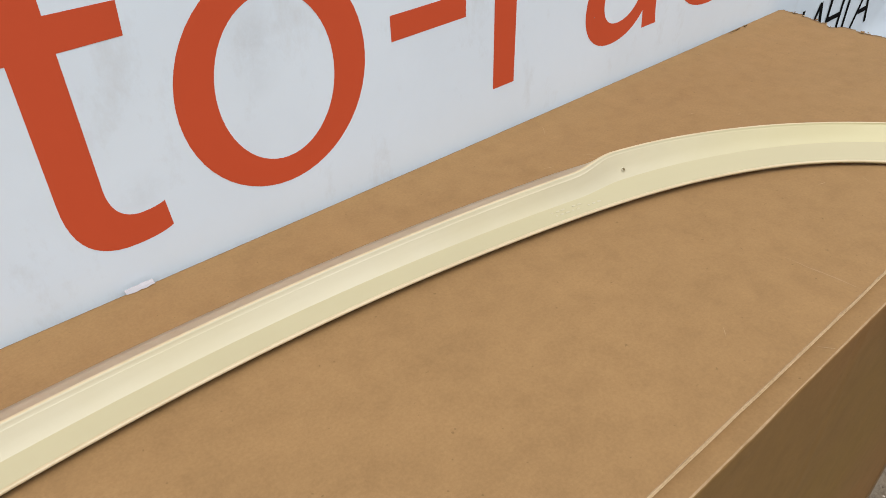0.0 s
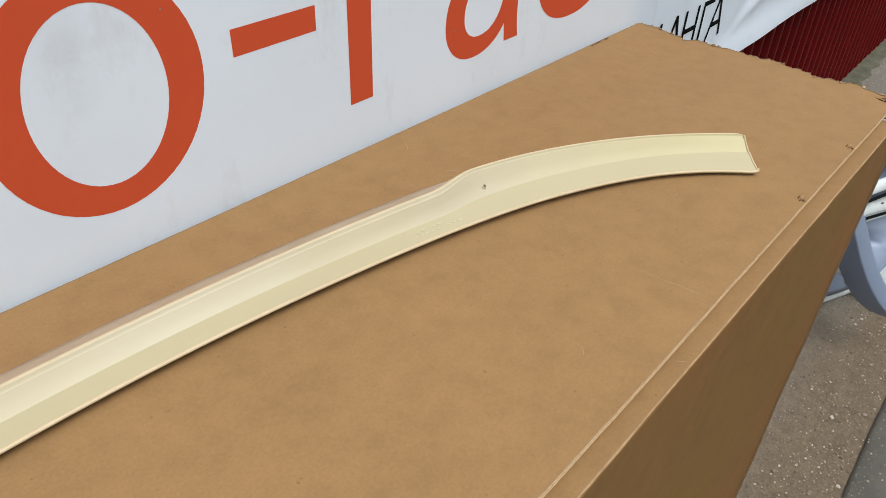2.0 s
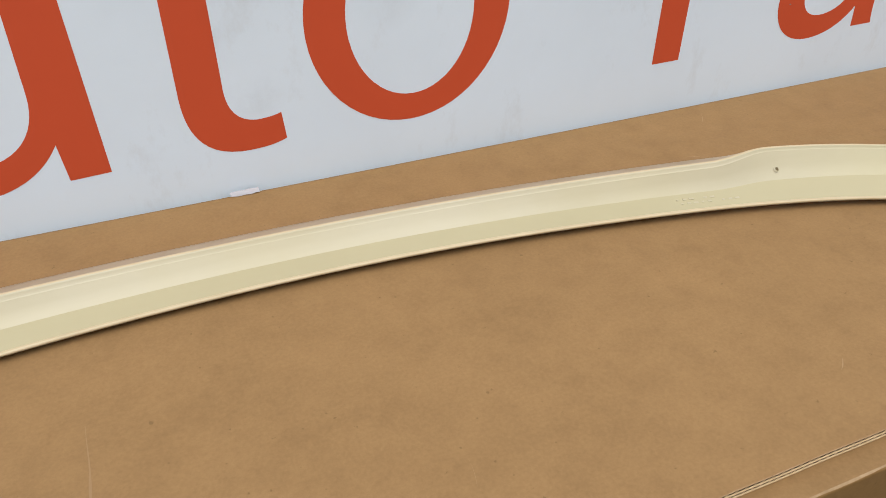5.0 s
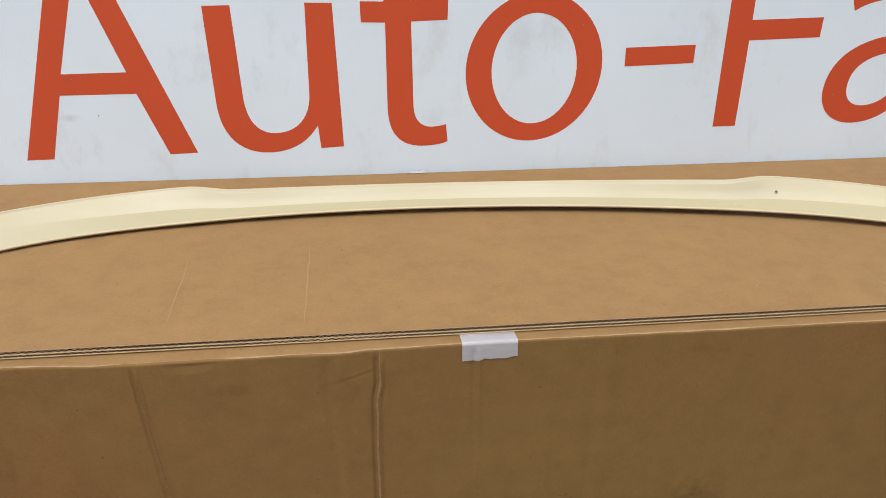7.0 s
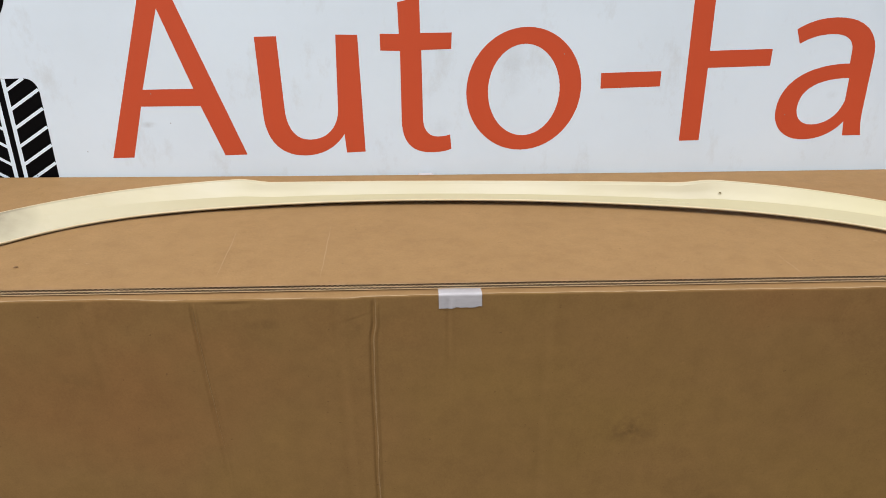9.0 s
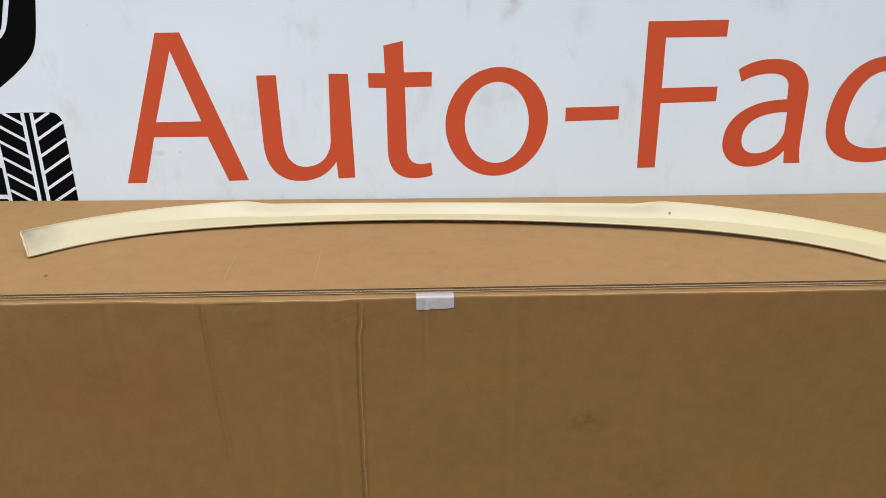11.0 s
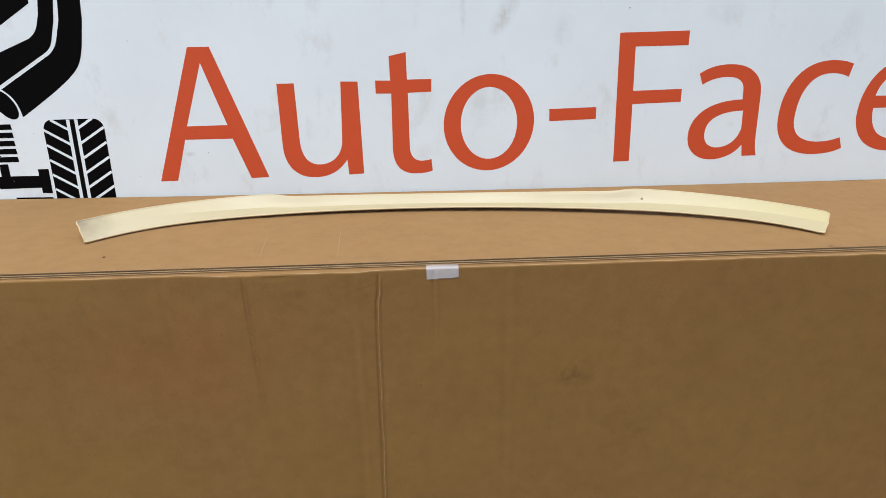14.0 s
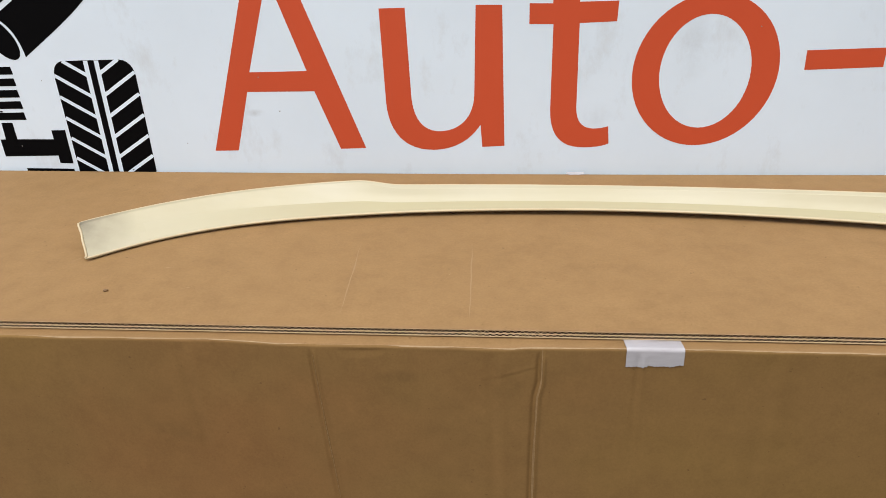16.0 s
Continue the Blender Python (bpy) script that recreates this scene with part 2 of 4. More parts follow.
pink_ink = ink("pale_pink_ink", (0.66, 0.6, 0.64), 0.1)
green_ink = ink("pale_green_ink", (0.58, 0.66, 0.52), 0.1)

paper_tape = material("white_paper_tape", (0.72, 0.71, 0.72), 0.55)
n1 = noise_of(paper_tape, place_of(paper_tape, 40, 40, 160), 1.0, 5)
paint(paper_tape, ramp_of(paper_tape, n1, "Fac", [(0.3, (0.36, 0.34, 0.355)), (0.7, (0.42, 0.40, 0.415))]))
bump_of(paper_tape, n1, 0.1, 0.001)
brown_tape = material("brown_packing_tape", (0.2, 0.1, 0.03), 0.45)
paint(brown_tape, ramp_of(brown_tape, noise_of(brown_tape, place_of(brown_tape, 12, 12, 3), 3, 4), "Fac", [(0.3, (0.135, 0.068, 0.021)), (0.7, (0.18, 0.092, 0.029))]))

red_sheet = material("dark_red_painted_steel", (0.16, 0.008, 0.012), 0.35)
n1 = noise_of(red_sheet, place_of(red_sheet, 2, 2, 7), 4, 6)
paint(red_sheet, ramp_of(red_sheet, n1, "Fac", [(0.3, (0.085, 0.0028, 0.0032)), (0.72, (0.125, 0.004, 0.005))]))
rough_of(red_sheet, n1, 0.35, 0.5)
red_sheet.node_tree.nodes["Principled BSDF"].inputs["Specular IOR Level"].default_value = 0.12

dirt = material("gritty_ground", (0.2, 0.17, 0.14), 0.9)
at = place_of(dirt)
n1, n2, n3 = noise_of(dirt, at, 1.4, 6, 0.6), noise_of(dirt, at, 28, 6, 0.7), noise_of(dirt, at, 160, 4, 0.75)
across = node(dirt, "ShaderNodeSeparateXYZ")
wire(dirt, at, "Vector", across, "Vector")
strip = node(dirt, "ShaderNodeMath")
strip.operation = "MULTIPLY_ADD"
wire(dirt, n1, "Fac", strip, 0)
strip.inputs[1].default_value = 0.35
wire(dirt, across, "Y", strip, 2)
c = mix_of(dirt, (0.190, 0.179, 0.152), (0.225, 0.212, 0.182), ramp_of(dirt, n1, "Fac", [(0.35, (0, 0, 0)), (0.65, (1, 1, 1))]))
# brown earth and grit gather along the concrete's edge
band = node(dirt, "ShaderNodeMapRange")
band.inputs["From Min"].default_value, band.inputs["From Max"].default_value = -0.14, -0.32
wire(dirt, strip, "Value", band, "Value")
c = mix_of(dirt, c, (0.185, 0.144, 0.095), band)
c = mix_of(dirt, c, ramp_of(dirt, n2, "Fac", [(0.28, (0.62, 0.6, 0.58)), (0.72, (1.18, 1.16, 1.14))]), 0.8, "MULTIPLY")
c = mix_of(dirt, c, ramp_of(dirt, n3, "Fac", [(0.32, (0.6, 0.58, 0.56)), (0.7, (1.25, 1.25, 1.25))]), 0.8, "MULTIPLY")
paint(dirt, c)
b = bump_of(dirt, n2, 0.7, 0.012)
bump_of(dirt, n3, 0.7, 0.004, before=b)

concrete = material("worn_concrete", (0.25, 0.24, 0.225), 0.75)
at = place_of(concrete)
n1, n2, n3 = noise_of(concrete, at, 2.6, 6, 0.65), noise_of(concrete, at, 22, 6, 0.7), noise_of(concrete, at, 300, 3, 0.7)
c = mix_of(concrete, (0.070, 0.068, 0.057), (0.122, 0.117, 0.098), ramp_of(concrete, n1, "Fac", [(0.35, (0, 0, 0)), (0.68, (1, 1, 1))]))
c = mix_of(concrete, c, ramp_of(concrete, n2, "Fac", [(0.3, (0.82, 0.81, 0.8)), (0.7, (1.08, 1.08, 1.08))]), 0.8, "MULTIPLY")
c = mix_of(concrete, c, ramp_of(concrete, n3, "Fac", [(0.3, (0.85, 0.85, 0.85)), (0.7, (1.1, 1.1, 1.1))]), 0.8, "MULTIPLY")
paint(concrete, c)
b = bump_of(concrete, n2, 0.4, 0.006)
bump_of(concrete, n3, 0.4, 0.001, before=b)

stone_mat = material("gravel_stones", (0.32, 0.29, 0.26), 0.8)
isl = node(stone_mat, "ShaderNodeNewGeometry")
c = ramp_of(stone_mat, isl, "Random Per Island", [(0.0, (0.13, 0.102, 0.072)), (0.5, (0.21, 0.165, 0.115)), (0.84, (0.30, 0.25, 0.19)), (0.94, (0.55, 0.50, 0.43))])
paint(stone_mat, mix_of(stone_mat, c, ramp_of(stone_mat, noise_of(stone_mat, place_of(stone_mat), 240, 4), "Fac", [(0.3, (0.75, 0.75, 0.75)), (0.7, (1.15, 1.15, 1.15))]), 0.8, "MULTIPLY"))


def bodywork(name, color):
    m = material(name, color, 0.42)
    a = place_of(m)
    n = noise_of(m, a, 6, 5, 0.6)
    c = mix_of(m, tuple(v * 0.88 for v in color), tuple(min(1, v * 1.08) for v in color), n)
    c = mix_of(m, c, (0.3, 0.28, 0.25), ramp_of(m, noise_of(m, a, 24, 6, 0.75), "Fac", [(0.62, (0, 0, 0)), (0.8, (0.3, 0.3, 0.3))]))
    paint(m, c)
    rough_of(m, n, 0.35, 0.55)
    return m


blue_grey = bodywork("blue_grey_primer", (0.215, 0.272, 0.375))
blue_pale = bodywork("pale_blue_primer", (0.34, 0.415, 0.55))
off_white = bodywork("chalky_white_plastic", (0.60, 0.655, 0.65))
# near-black paint for the shaded gaps between the heaped parts
black_gap = material("gap_black", (0.008, 0.008, 0.009), 0.9)
black_gap.node_tree.nodes["Principled BSDF"].inputs["Specular IOR Level"].default_value = 0.05
slot_tone = material("grey_brown_slot", (0.10, 0.092, 0.082), 0.9)
grass_mat = material("dry_grass", (0.13, 0.14, 0.06), 0.8)
isl = node(grass_mat, "ShaderNodeNewGeometry")
paint(grass_mat, ramp_of(grass_mat, isl, "Random Per Island", [(0, (0.2, 0.21, 0.13)), (0.6, (0.27, 0.27, 0.18)), (1, (0.34, 0.32, 0.24))]))


# ---- building helpers ----
def finish(bm, name, mat, smooth=False):
    me = bpy.data.meshes.new(name)
    bmesh.ops.recalc_face_normals(bm, faces=bm.faces)
    bm.to_mesh(me)
    bm.free()
    for m in mat if isinstance(mat, (list, tuple)) else (mat,):
        me.materials.append(m)
    if smooth:
        for p in me.polygons:
            p.use_smooth = True
    return me


def thing(name, bm, mat, smooth=False, **tags):
    return tagged(new(name, finish(bm, name, mat, smooth)), **tags)


def empty(name, at=(0, 0, 0), **tags):
    ob = new(name)
    ob.location = at
    return tagged(ob, **tags)


def part(name, bm, mat, parent, label="", smooth=False):
    ob = new(name, finish(bm, name, mat, smooth))
    ob.parent = parent
    ob.matrix_parent_inverse = Matrix.Translation(parent.location).inverted()
    return tagged(ob, label=label)


def grid(bm, rows, close=False, slot=0):
    """Quads between rows of points; close joins each row's end to its start."""
    made = [[bm.verts.new(p) for p in row] for row in rows]
    for a, b in zip(made, made[1:]):
        n = len(a)
        for i in range(n if close else n - 1):
            f = bm.faces.new((a[i], a[(i + 1) % n], b[(i + 1) % n], b[i]))
            f.material_index = slot
    return made


def block(bm, lo, hi, bevel=0.0):
    r = bmesh.ops.create_cube(bm, size=1, matrix=Matrix.Translation([(a + b) / 2 for a, b in zip(lo, hi)]) @ Matrix.Diagonal((*[b - a for a, b in zip(lo, hi)], 1)))
    if bevel:
        bmesh.ops.bevel(bm, geom=list({e for v in r["verts"] for e in v.link_edges}), offset=bevel, segments=2, affect="EDGES")
    return bm


def smooth_step(a, b, x):
    t = min(1.0, max(0.0, (x - a) / (b - a)))
    return t * t * (3 - 2 * t)


def steps(a, b, n):
    return [a + (b - a) * i / n for i in range(n + 1)]


def wob(x, y=0.0, z=0.0):
    return noise.noise(Vector((x, y, z)))


# ---- ground ----
EDGE_Y = -0.60  # where the concrete ends and the gritty strip along the fence begins


def ground_z(x, y):
    d = math.hypot(x - 1.2, y)
    if d > 9:
        return -0.002
    return 0.007 * wob(x * 2.1, y * 2.1) + 0.004 * wob(x * 9, y * 9, 3) - 0.002


bm = bmesh.new()
xs = [-2000, -300, -60, -15, -4] + steps(-1.5, 5.0, 130) + [7, 10, 20, 70, 300, 2000]
ys = [-2000, -300, -60, -15, -4, -1.5] + steps(-0.9, 0.3, 40) + [1, 3, 10, 60, 300, 2000]
grid(bm, [[(x, y, ground_z(x, y)) for x in xs] for y in ys])
thing("ground", bm, dirt, True, label="bare gritty grey-brown ground with fine grit", category="ground", kind="structure")

bm = bmesh.new()


def slab_edge(x):
    return EDGE_Y + 0.0025 * wob(x * 6, 1) + 0.0025 * wob(x * 27, 2) - 0.004 * smooth_step(0.35, 0.7, abs(wob(x * 2.3, 5))) * 0.3


cols = steps(-1.6, 4.6, 420)
lines = [(-4.0, 0.008), (-1.6, 0.008), (-1.0, 0.008), (-0.75, 0.0075)]
rows = [[(x, y, z) for x in cols] for y, z in lines]
rows.append([(x, slab_edge(x) - 0.012, 0.0065 + 0.0015 * wob(x * 14, 7)) for x in cols])
rows.append([(x, slab_edge(x), 0.002) for x in cols])
rows.append([(x, slab_edge(x) + 0.003, -0.03) for x in cols])
grid(bm, rows)
thing("pavement", bm, concrete, True, label="worn grey concrete slab with a crumbling edge", category="pavement", kind="structure")

# grit and pebbles on the strip, thickest along the concrete's edge
bm = bmesh.new()
rnd = random.Random(4)
pebble = []
for k in range(3):
    t = bmesh.new()
    bmesh.ops.create_icosphere(t, subdivisions=1, radius=1)
    for v in t.verts:
        v.co *= rnd.uniform(0.7, 1.2)
    t.verts.ensure_lookup_table()
    pebble.append(([v.co.copy() for v in t.verts], [[v.index for v in f.verts] for f in t.faces]))
    t.free()
verts, faces = [], []
for k in range(12000):
    x = rnd.uniform(0.95, 3.4)
    near_edge = rnd.random() < 0.72
    y = slab_edge(x) + (abs(rnd.gauss(0, 0.11)) if near_edge else rnd.uniform(0, 0.62)) + 0.003
    r = min(0.007, rnd.lognormvariate(-6.65, 0.45)) * (1.1 if near_edge else 0.65)
    lie = ground_z(x, y)
    if k % 6 == 0:
        # some have strayed onto the concrete
        y = slab_edge(x) - 0.004 - abs(rnd.gauss(0, 0.022))
        r *= 0.75
        lie = 0.0070
    co, fa = pebble[k % 3]
    turn = Euler((rnd.uniform(0, 6), rnd.uniform(0, 6), rnd.uniform(0, 6))).to_matrix()
    flat = rnd.uniform(0.5, 0.9)
    base = len(verts)
    for v in co:
        q = turn @ v
        verts.append((x + q.x * r, y + q.y * r, lie + r * 0.3 * flat + q.z * r * flat))
    faces += [[base + i for i in f] for f in fa]
me = bpy.data.meshes.new("gravel")
me.from_pydata(verts, [], faces)
me.materials.append(stone_mat)
tagged(new("gravel", me), label="scattered pale and brown grit and pebbles", category="gravel", kind="stuff")

# ---- fence of profiled sheet ----
bm = bmesh.new()
PITCH, WALL_Y = 0.088, 0.078
prof = []
x = -3.0
while x < 9.0:
    for k in range(10):
        prof.append((x + PITCH * k / 10, WALL_Y + 0.012 + 0.014 * math.tanh(1.6 * math.sin(2 * math.pi * k / 10))))
    x += PITCH
grid(bm, [[(x, y, z) for x, y in prof] for z in (-0.02, 0.7, 1.4, 2.1)])
thing("wall_red", bm, red_sheet, True, label="dark red corrugated steel fence sheet", category="wall", kind="structure")

# plain unseen wall, added behind the camera to darken the box's front
plaster = material("grey_plaster", (0.2, 0.195, 0.185), 0.85)
n1 = noise_of(plaster, place_of(plaster), 2.5, 6)
paint(plaster, ramp_of(plaster, n1, "Fac", [(0.3, (0.13, 0.125, 0.12)), (0.7, (0.19, 0.185, 0.175))]))
bm = bmesh.new()
block(bm, (-0.4, -3.4, -0.05), (9, -3.2, 3.0), 0.01)
thing("wall_unseen_shade", bm, plaster, label="unseen grey wall added to cut the light on the box front", category="wall", kind="structure")

# ---- banner ----
def banner_y(x, z):
    d = 0.0
    if x > 1.12:
        w = smooth_step(1.12, 1.5, x)
        d -= w * (0.002 + 0.003 * math.sin((x - 1.2) * 9.0 + z * 14.0) * smooth_step(1.5, 1.85, x) + 0.004 * wob(x * 5, z * 3))
    if x > 1.5:
        # creases that fan out from where the banner is pulled tight
        r, g = math.hypot(x - 1.48, z - 0.72), math.atan2(z - 0.72, x - 1.48)
        fan = math.exp(-((g - 0.30) / 0.07) ** 2) - 0.8 * math.exp(-((g - 0.46) / 0.06) ** 2) + 0.7 * math.exp(-((g - 0.72) / 0.06) ** 2) - 0.5 * math.exp(-((g - 0.95) / 0.1) ** 2)
        d -= 0.011 * fan * smooth_step(0.04, 0.5, r) + 0.009 * smooth_step(1.3, 1.5, x) * (1 - smooth_step(0.69, 0.76, z))
    d += 0.0004 * wob(x * 2.0, z * 2.2, 2)
    return d


bm = bmesh.new()
bx, bz = steps(-2.6, 1.4, 160) + steps(1.4, 3.6, 220)[1:], steps(0.69, 2.0, 110)
grid(bm, [[(x, banner_y(x, z), z) for x in bx] for z in bz])
grid(bm, [[(x, banner_y(x, z) + 0.0012, z) for x in bx] for z in bz])
banner = empty("banner", (0, 0, 0.69), label="white vinyl banner with orange-red and black print, hung on the fence", category="banner")
part("sheet", bm, vinyl, banner, "white vinyl sheet, slightly creased", True)


def outline(text):
    """Closed loops from M, L, C and Z commands in centimetres: across, and up from 0.9 m."""
    loops, tok, i, cmd = [], text.split(), 0, ""
    while i < len(tok):
        if tok[i] in "MLCZ":
            cmd = tok[i]
            i += 1
            if cmd == "Z":
                continue
        if cmd == "M":
            loops.append([(float(tok[i]), float(tok[i + 1]))])
            i, cmd = i + 2, "L"
        elif cmd == "L":
            loops[-1].append((float(tok[i]), float(tok[i + 1])))
            i += 2
        else:
            p = [loops[-1][-1]] + [(float(tok[i + 2 * k]), float(tok[i + 2 * k + 1])) for k in range(3)]
            for k in range(1, 13):
                t = k / 12
                w = ((1 - t) ** 3, 3 * t * (1 - t) ** 2, 3 * t * t * (1 - t), t ** 3)
                loops[-1].append(tuple(sum(a * q[c] for a, q in zip(w, p)) for c in (0, 1)))
            i += 6
    return loops


def oval(cx, cz, rx, rz, lean=0.0, turn=0.0, n=56):
    out = []
    for k in range(n):
        a = 2 * math.pi * k / n
        x, z = rx * math.cos(a), rz * math.sin(a)
        out.append((cx + x * math.cos(turn) - z * math.sin(turn) + lean * z, cz + x * math.sin(turn) + z * math.cos(turn)))
    return out


def stroke(a, b, w):
    (ax, az), (bx_, bz_) = a, b
    l = math.hypot(bx_ - ax, bz_ - az)
    nx, nz = -(bz_ - az) / l * w / 2, (bx_ - ax) / l * w / 2
    return [(ax + nx, az + nz), (bx_ + nx, bz_ + nz), (bx_ - nx, bz_ - nz), (ax - nx, az - nz)]


def printed(loops, mat, lift=0.0002, label=""):
    bm = bmesh.new()
    edges = []
    for loop in loops:
        vs = []
        for x, z in loop:
            if not vs or math.hypot(x - vs[-1].co.x, z - vs[-1].co.z) > 1e-3:
                vs.append(bm.verts.new((x, 0, z)))
        edges += [bm.edges.new((vs[k - 1], vs[k])) for k in range(len(vs))]
    bmesh.ops.triangle_fill(bm, use_beauty=True, edges=edges, normal=(0, -1, 0))
    for v in bm.verts:
        x, z = v.co.x / 100, 0.9 + v.co.z / 100
        v.co = (x, banner_y(x, z) - lift, z)
    return part("printed_shape", bm, mat, banner, label)


ORANGE = "flat orange-red printed shape"
for text in (
    "M -49.9 4.45 L -41.4 30 L -37.4 30 L -28.7 4.5 L -32.2 4.45 L -35 12.5 L -44.1 12.6 L -46.6 4.45 Z M -39.4 27.1 L -35.7 15.2 L -43.4 15.2 Z",
    "M -25.6 22.8 L -22.3 22.8 L -22.1 12 C -22.1 8.6 -20.8 6.7 -18.4 6.7 C -15.8 6.7 -13.8 8.6 -13.75 11.8 L -13.4 22.9 L -10.1 22.8 L -9.8 4.5 L -12.8 4.4 L -13 7.5 C -14.5 5.2 -16.8 4.1 -19.4 4.1 C -23.2 4.1 -25.5 6.5 -25.5 11.1 Z",
    "M -3.9 27.4 L -0.6 28.1 L -0.55 22.9 L 4.25 22.9 L 4.15 20.45 L -0.45 20.35 L -0.4 10.2 C -0.5 7.8 0.4 6.8 1.9 6.7 C 2.7 6.7 3.4 6.8 3.9 7 L 4.1 4.6 C 3.2 4.2 2.1 4.1 0.9 4.1 C -2.4 4.1 -3.8 6 -3.8 9.5 L -3.7 20.3 L -6.7 20.4 L -6.7 22.9 L -3.8 22.8 Z",
    "M 27.8 16.3 L 37.4 16.4 L 37.4 14 L 27.85 13.85 Z",
    "M 41.6 5 L 41.3 30.7 L 55.3 30.8 L 55.3 28 L 44.6 28 L 44.75 19.4 L 54.8 19.5 L 54.8 16.9 L 44.8 16.75 L 44.9 5 Z",
    "M 58.2 22.4 C 60 23.6 62 24.1 64.4 24.1 C 69.3 24.1 71.5 21.3 71.5 18 L 71.6 10 C 71.6 8 71.8 6.5 72.2 5.2 L 69.1 5.2 L 68.8 7.6 C 67.5 5.8 65.2 4.7 62.5 4.7 C 59.2 4.7 57 6.8 57 9.7 C 57 14.5 61.5 17 67.8 17 L 67.7 19.2 C 67.5 20.8 66.2 21.6 64.1 21.6 C 62.2 21.6 60.4 21.1 59 20.2 Z M 68.2 14.7 C 63.5 14.7 60.5 13.3 60.5 10.1 C 60.5 8.3 61.7 7.2 63.5 7.2 C 65.8 7.2 67.7 8.6 68.3 11.1 Z",
    "M 90.4 23.5 C 89 24.1 87.4 24.35 85.7 24.35 C 79.6 24.35 75.85 19.6 75.9 12.6 C 75.95 8 79 5 84.9 5 C 87.4 5 89.3 5.4 90.8 6.1 L 90.1 8.4 C 88.8 8 87.3 7.65 85.6 7.65 C 81.6 7.65 79.4 9.4 79.45 12.6 C 79.5 18.2 81.9 21.75 85.9 21.75 C 87.4 21.75 88.7 21.45 89.75 20.9 Z",
    "M 96.3 14.35 L 109.8 14.4 C 110.5 20 108 24.2 102 24.2 C 96.3 24.2 92.8 18.9 92.9 12.7 C 93.2 8 96.5 5.2 101.5 5.2 C 104.5 5.2 107 5.7 108.6 6.5 L 107.9 8.8 C 106.3 8.1 104.5 7.7 102.3 7.7 C 98.8 7.7 96.2 9.6 96.3 14.35 Z M 96.3 16.9 C 96.9 19.9 99.2 21.9 102.1 21.9 C 105.3 21.9 106.8 19.7 106.7 16.7 Z",
):
    printed(outline(text), orange_ink, label=ORANGE)
printed([oval(15.62, 13.85, 9.12, 9.68, 0.022, 0.0), oval(15.62, 13.8, 5.70, 7.22, 0.0, 0.0)], orange_ink, label=ORANGE)

# black emblem of car parts beside it
BLACK, WHITE = "flat black printed shape", "white printed line"
printed(outline("M -70.3 1 L -70.2 14.8 C -70.2 16.4 -69.6 17.3 -68.2 17.3 L -61 17.3 C -59.6 17.3 -58.9 16.4 -58.9 14.8 L -59 1.6 L -59.6 0.6 L -69.6 0.6 Z"), black_ink, label=BLACK)
for x in (-65.5, -64.0):
    printed([stroke((x - 0.15, 0.7), (x + 0.1, 17.25), 0.62)], grey_ink, 0.0003, WHITE)
for k in range(7):
    z = 18.4 - 2.92 * k
    a, b = (2.0, 2.2) if k == 0 else (0.42, 0.3)
    printed([stroke((-70.6 + a, z + 0.2 - 0.66 * a), (-65.6, z - 3.1), 0.48)], grey_ink, 0.0004, WHITE)
    printed([stroke((-64.0, z - 3.0), (-58.7 - b, z + 0.3 - 0.62 * b), 0.48)], grey_ink, 0.0004, WHITE)
printed(outline("M -58.7 45 L -59.1 38.7 L -59.4 35.2 L -60.2 31 C -60.7 28.8 -61.2 27.4 -62.2 26.3 C -64.2 24 -68.2 21.4 -73.4 17.9 C -73.6 20.2 -74.4 22 -76.2 23.2 L -66.8 29 C -65.4 29.9 -64.8 31 -64.3 32.8 L -63.5 35.4 L -63.1 38.8 L -62.6 45 Z"), black_ink, label=BLACK)
printed(outline("M -63.4 45 L -63.8 38.8 L -64.4 35.3 L -65.5 31.6 C -65.9 30.5 -66.4 30 -67.2 29.5 L -76.6 23.75 L -84 27 L -75 29.9 L -69.6 32.1 C -68.3 32.8 -67.7 33.8 -67.4 34.9 L -66.9 36.4 L -66.5 38.9 L -66 45 Z"), black_ink, label=BLACK)
printed(outline("M -68.15 38.3 L -73.9 34.6 L -84 29.6 L -84 45 L -67.6 45 Z"), black_ink, label=BLACK)
printed([oval(-76.15, 20.35, 1.65, 3.1, 0, radians(32))], black_ink, label=BLACK)
for k in range(5):
    z = 16.6 - 1.57 * k
    printed([[(-83.5, z + 0.1), (-76.0, z + 0.1), (-75.9, z - 0.95), (-83.5, z - 0.9)]], black_ink, label=BLACK)
    if k:
        printed([[(-80, z + 0.38), (-79, z + 0.38), (-79, z + 0.16), (-80, z + 0.16)]], black_ink, label=BLACK)
printed(outline("M -79.7 9 L -78.1 9 L -78.1 6.6 L -72.7 6.5 L -72.7 4.1 L -80.6 4.1 L -80.6 6.6 L -79.8 6.6 Z"), black_ink, label=BLACK)
printed([[(-72.8, 7.8), (-70.8, 7.8), (-70.9, 2.9), (-72.8, 3.0)]], black_ink, label=BLACK)
printed([[(-78, 2.3), (-71, 2.1), (-71, 1.7), (-78, 1.9)]], black_ink, label=BLACK)
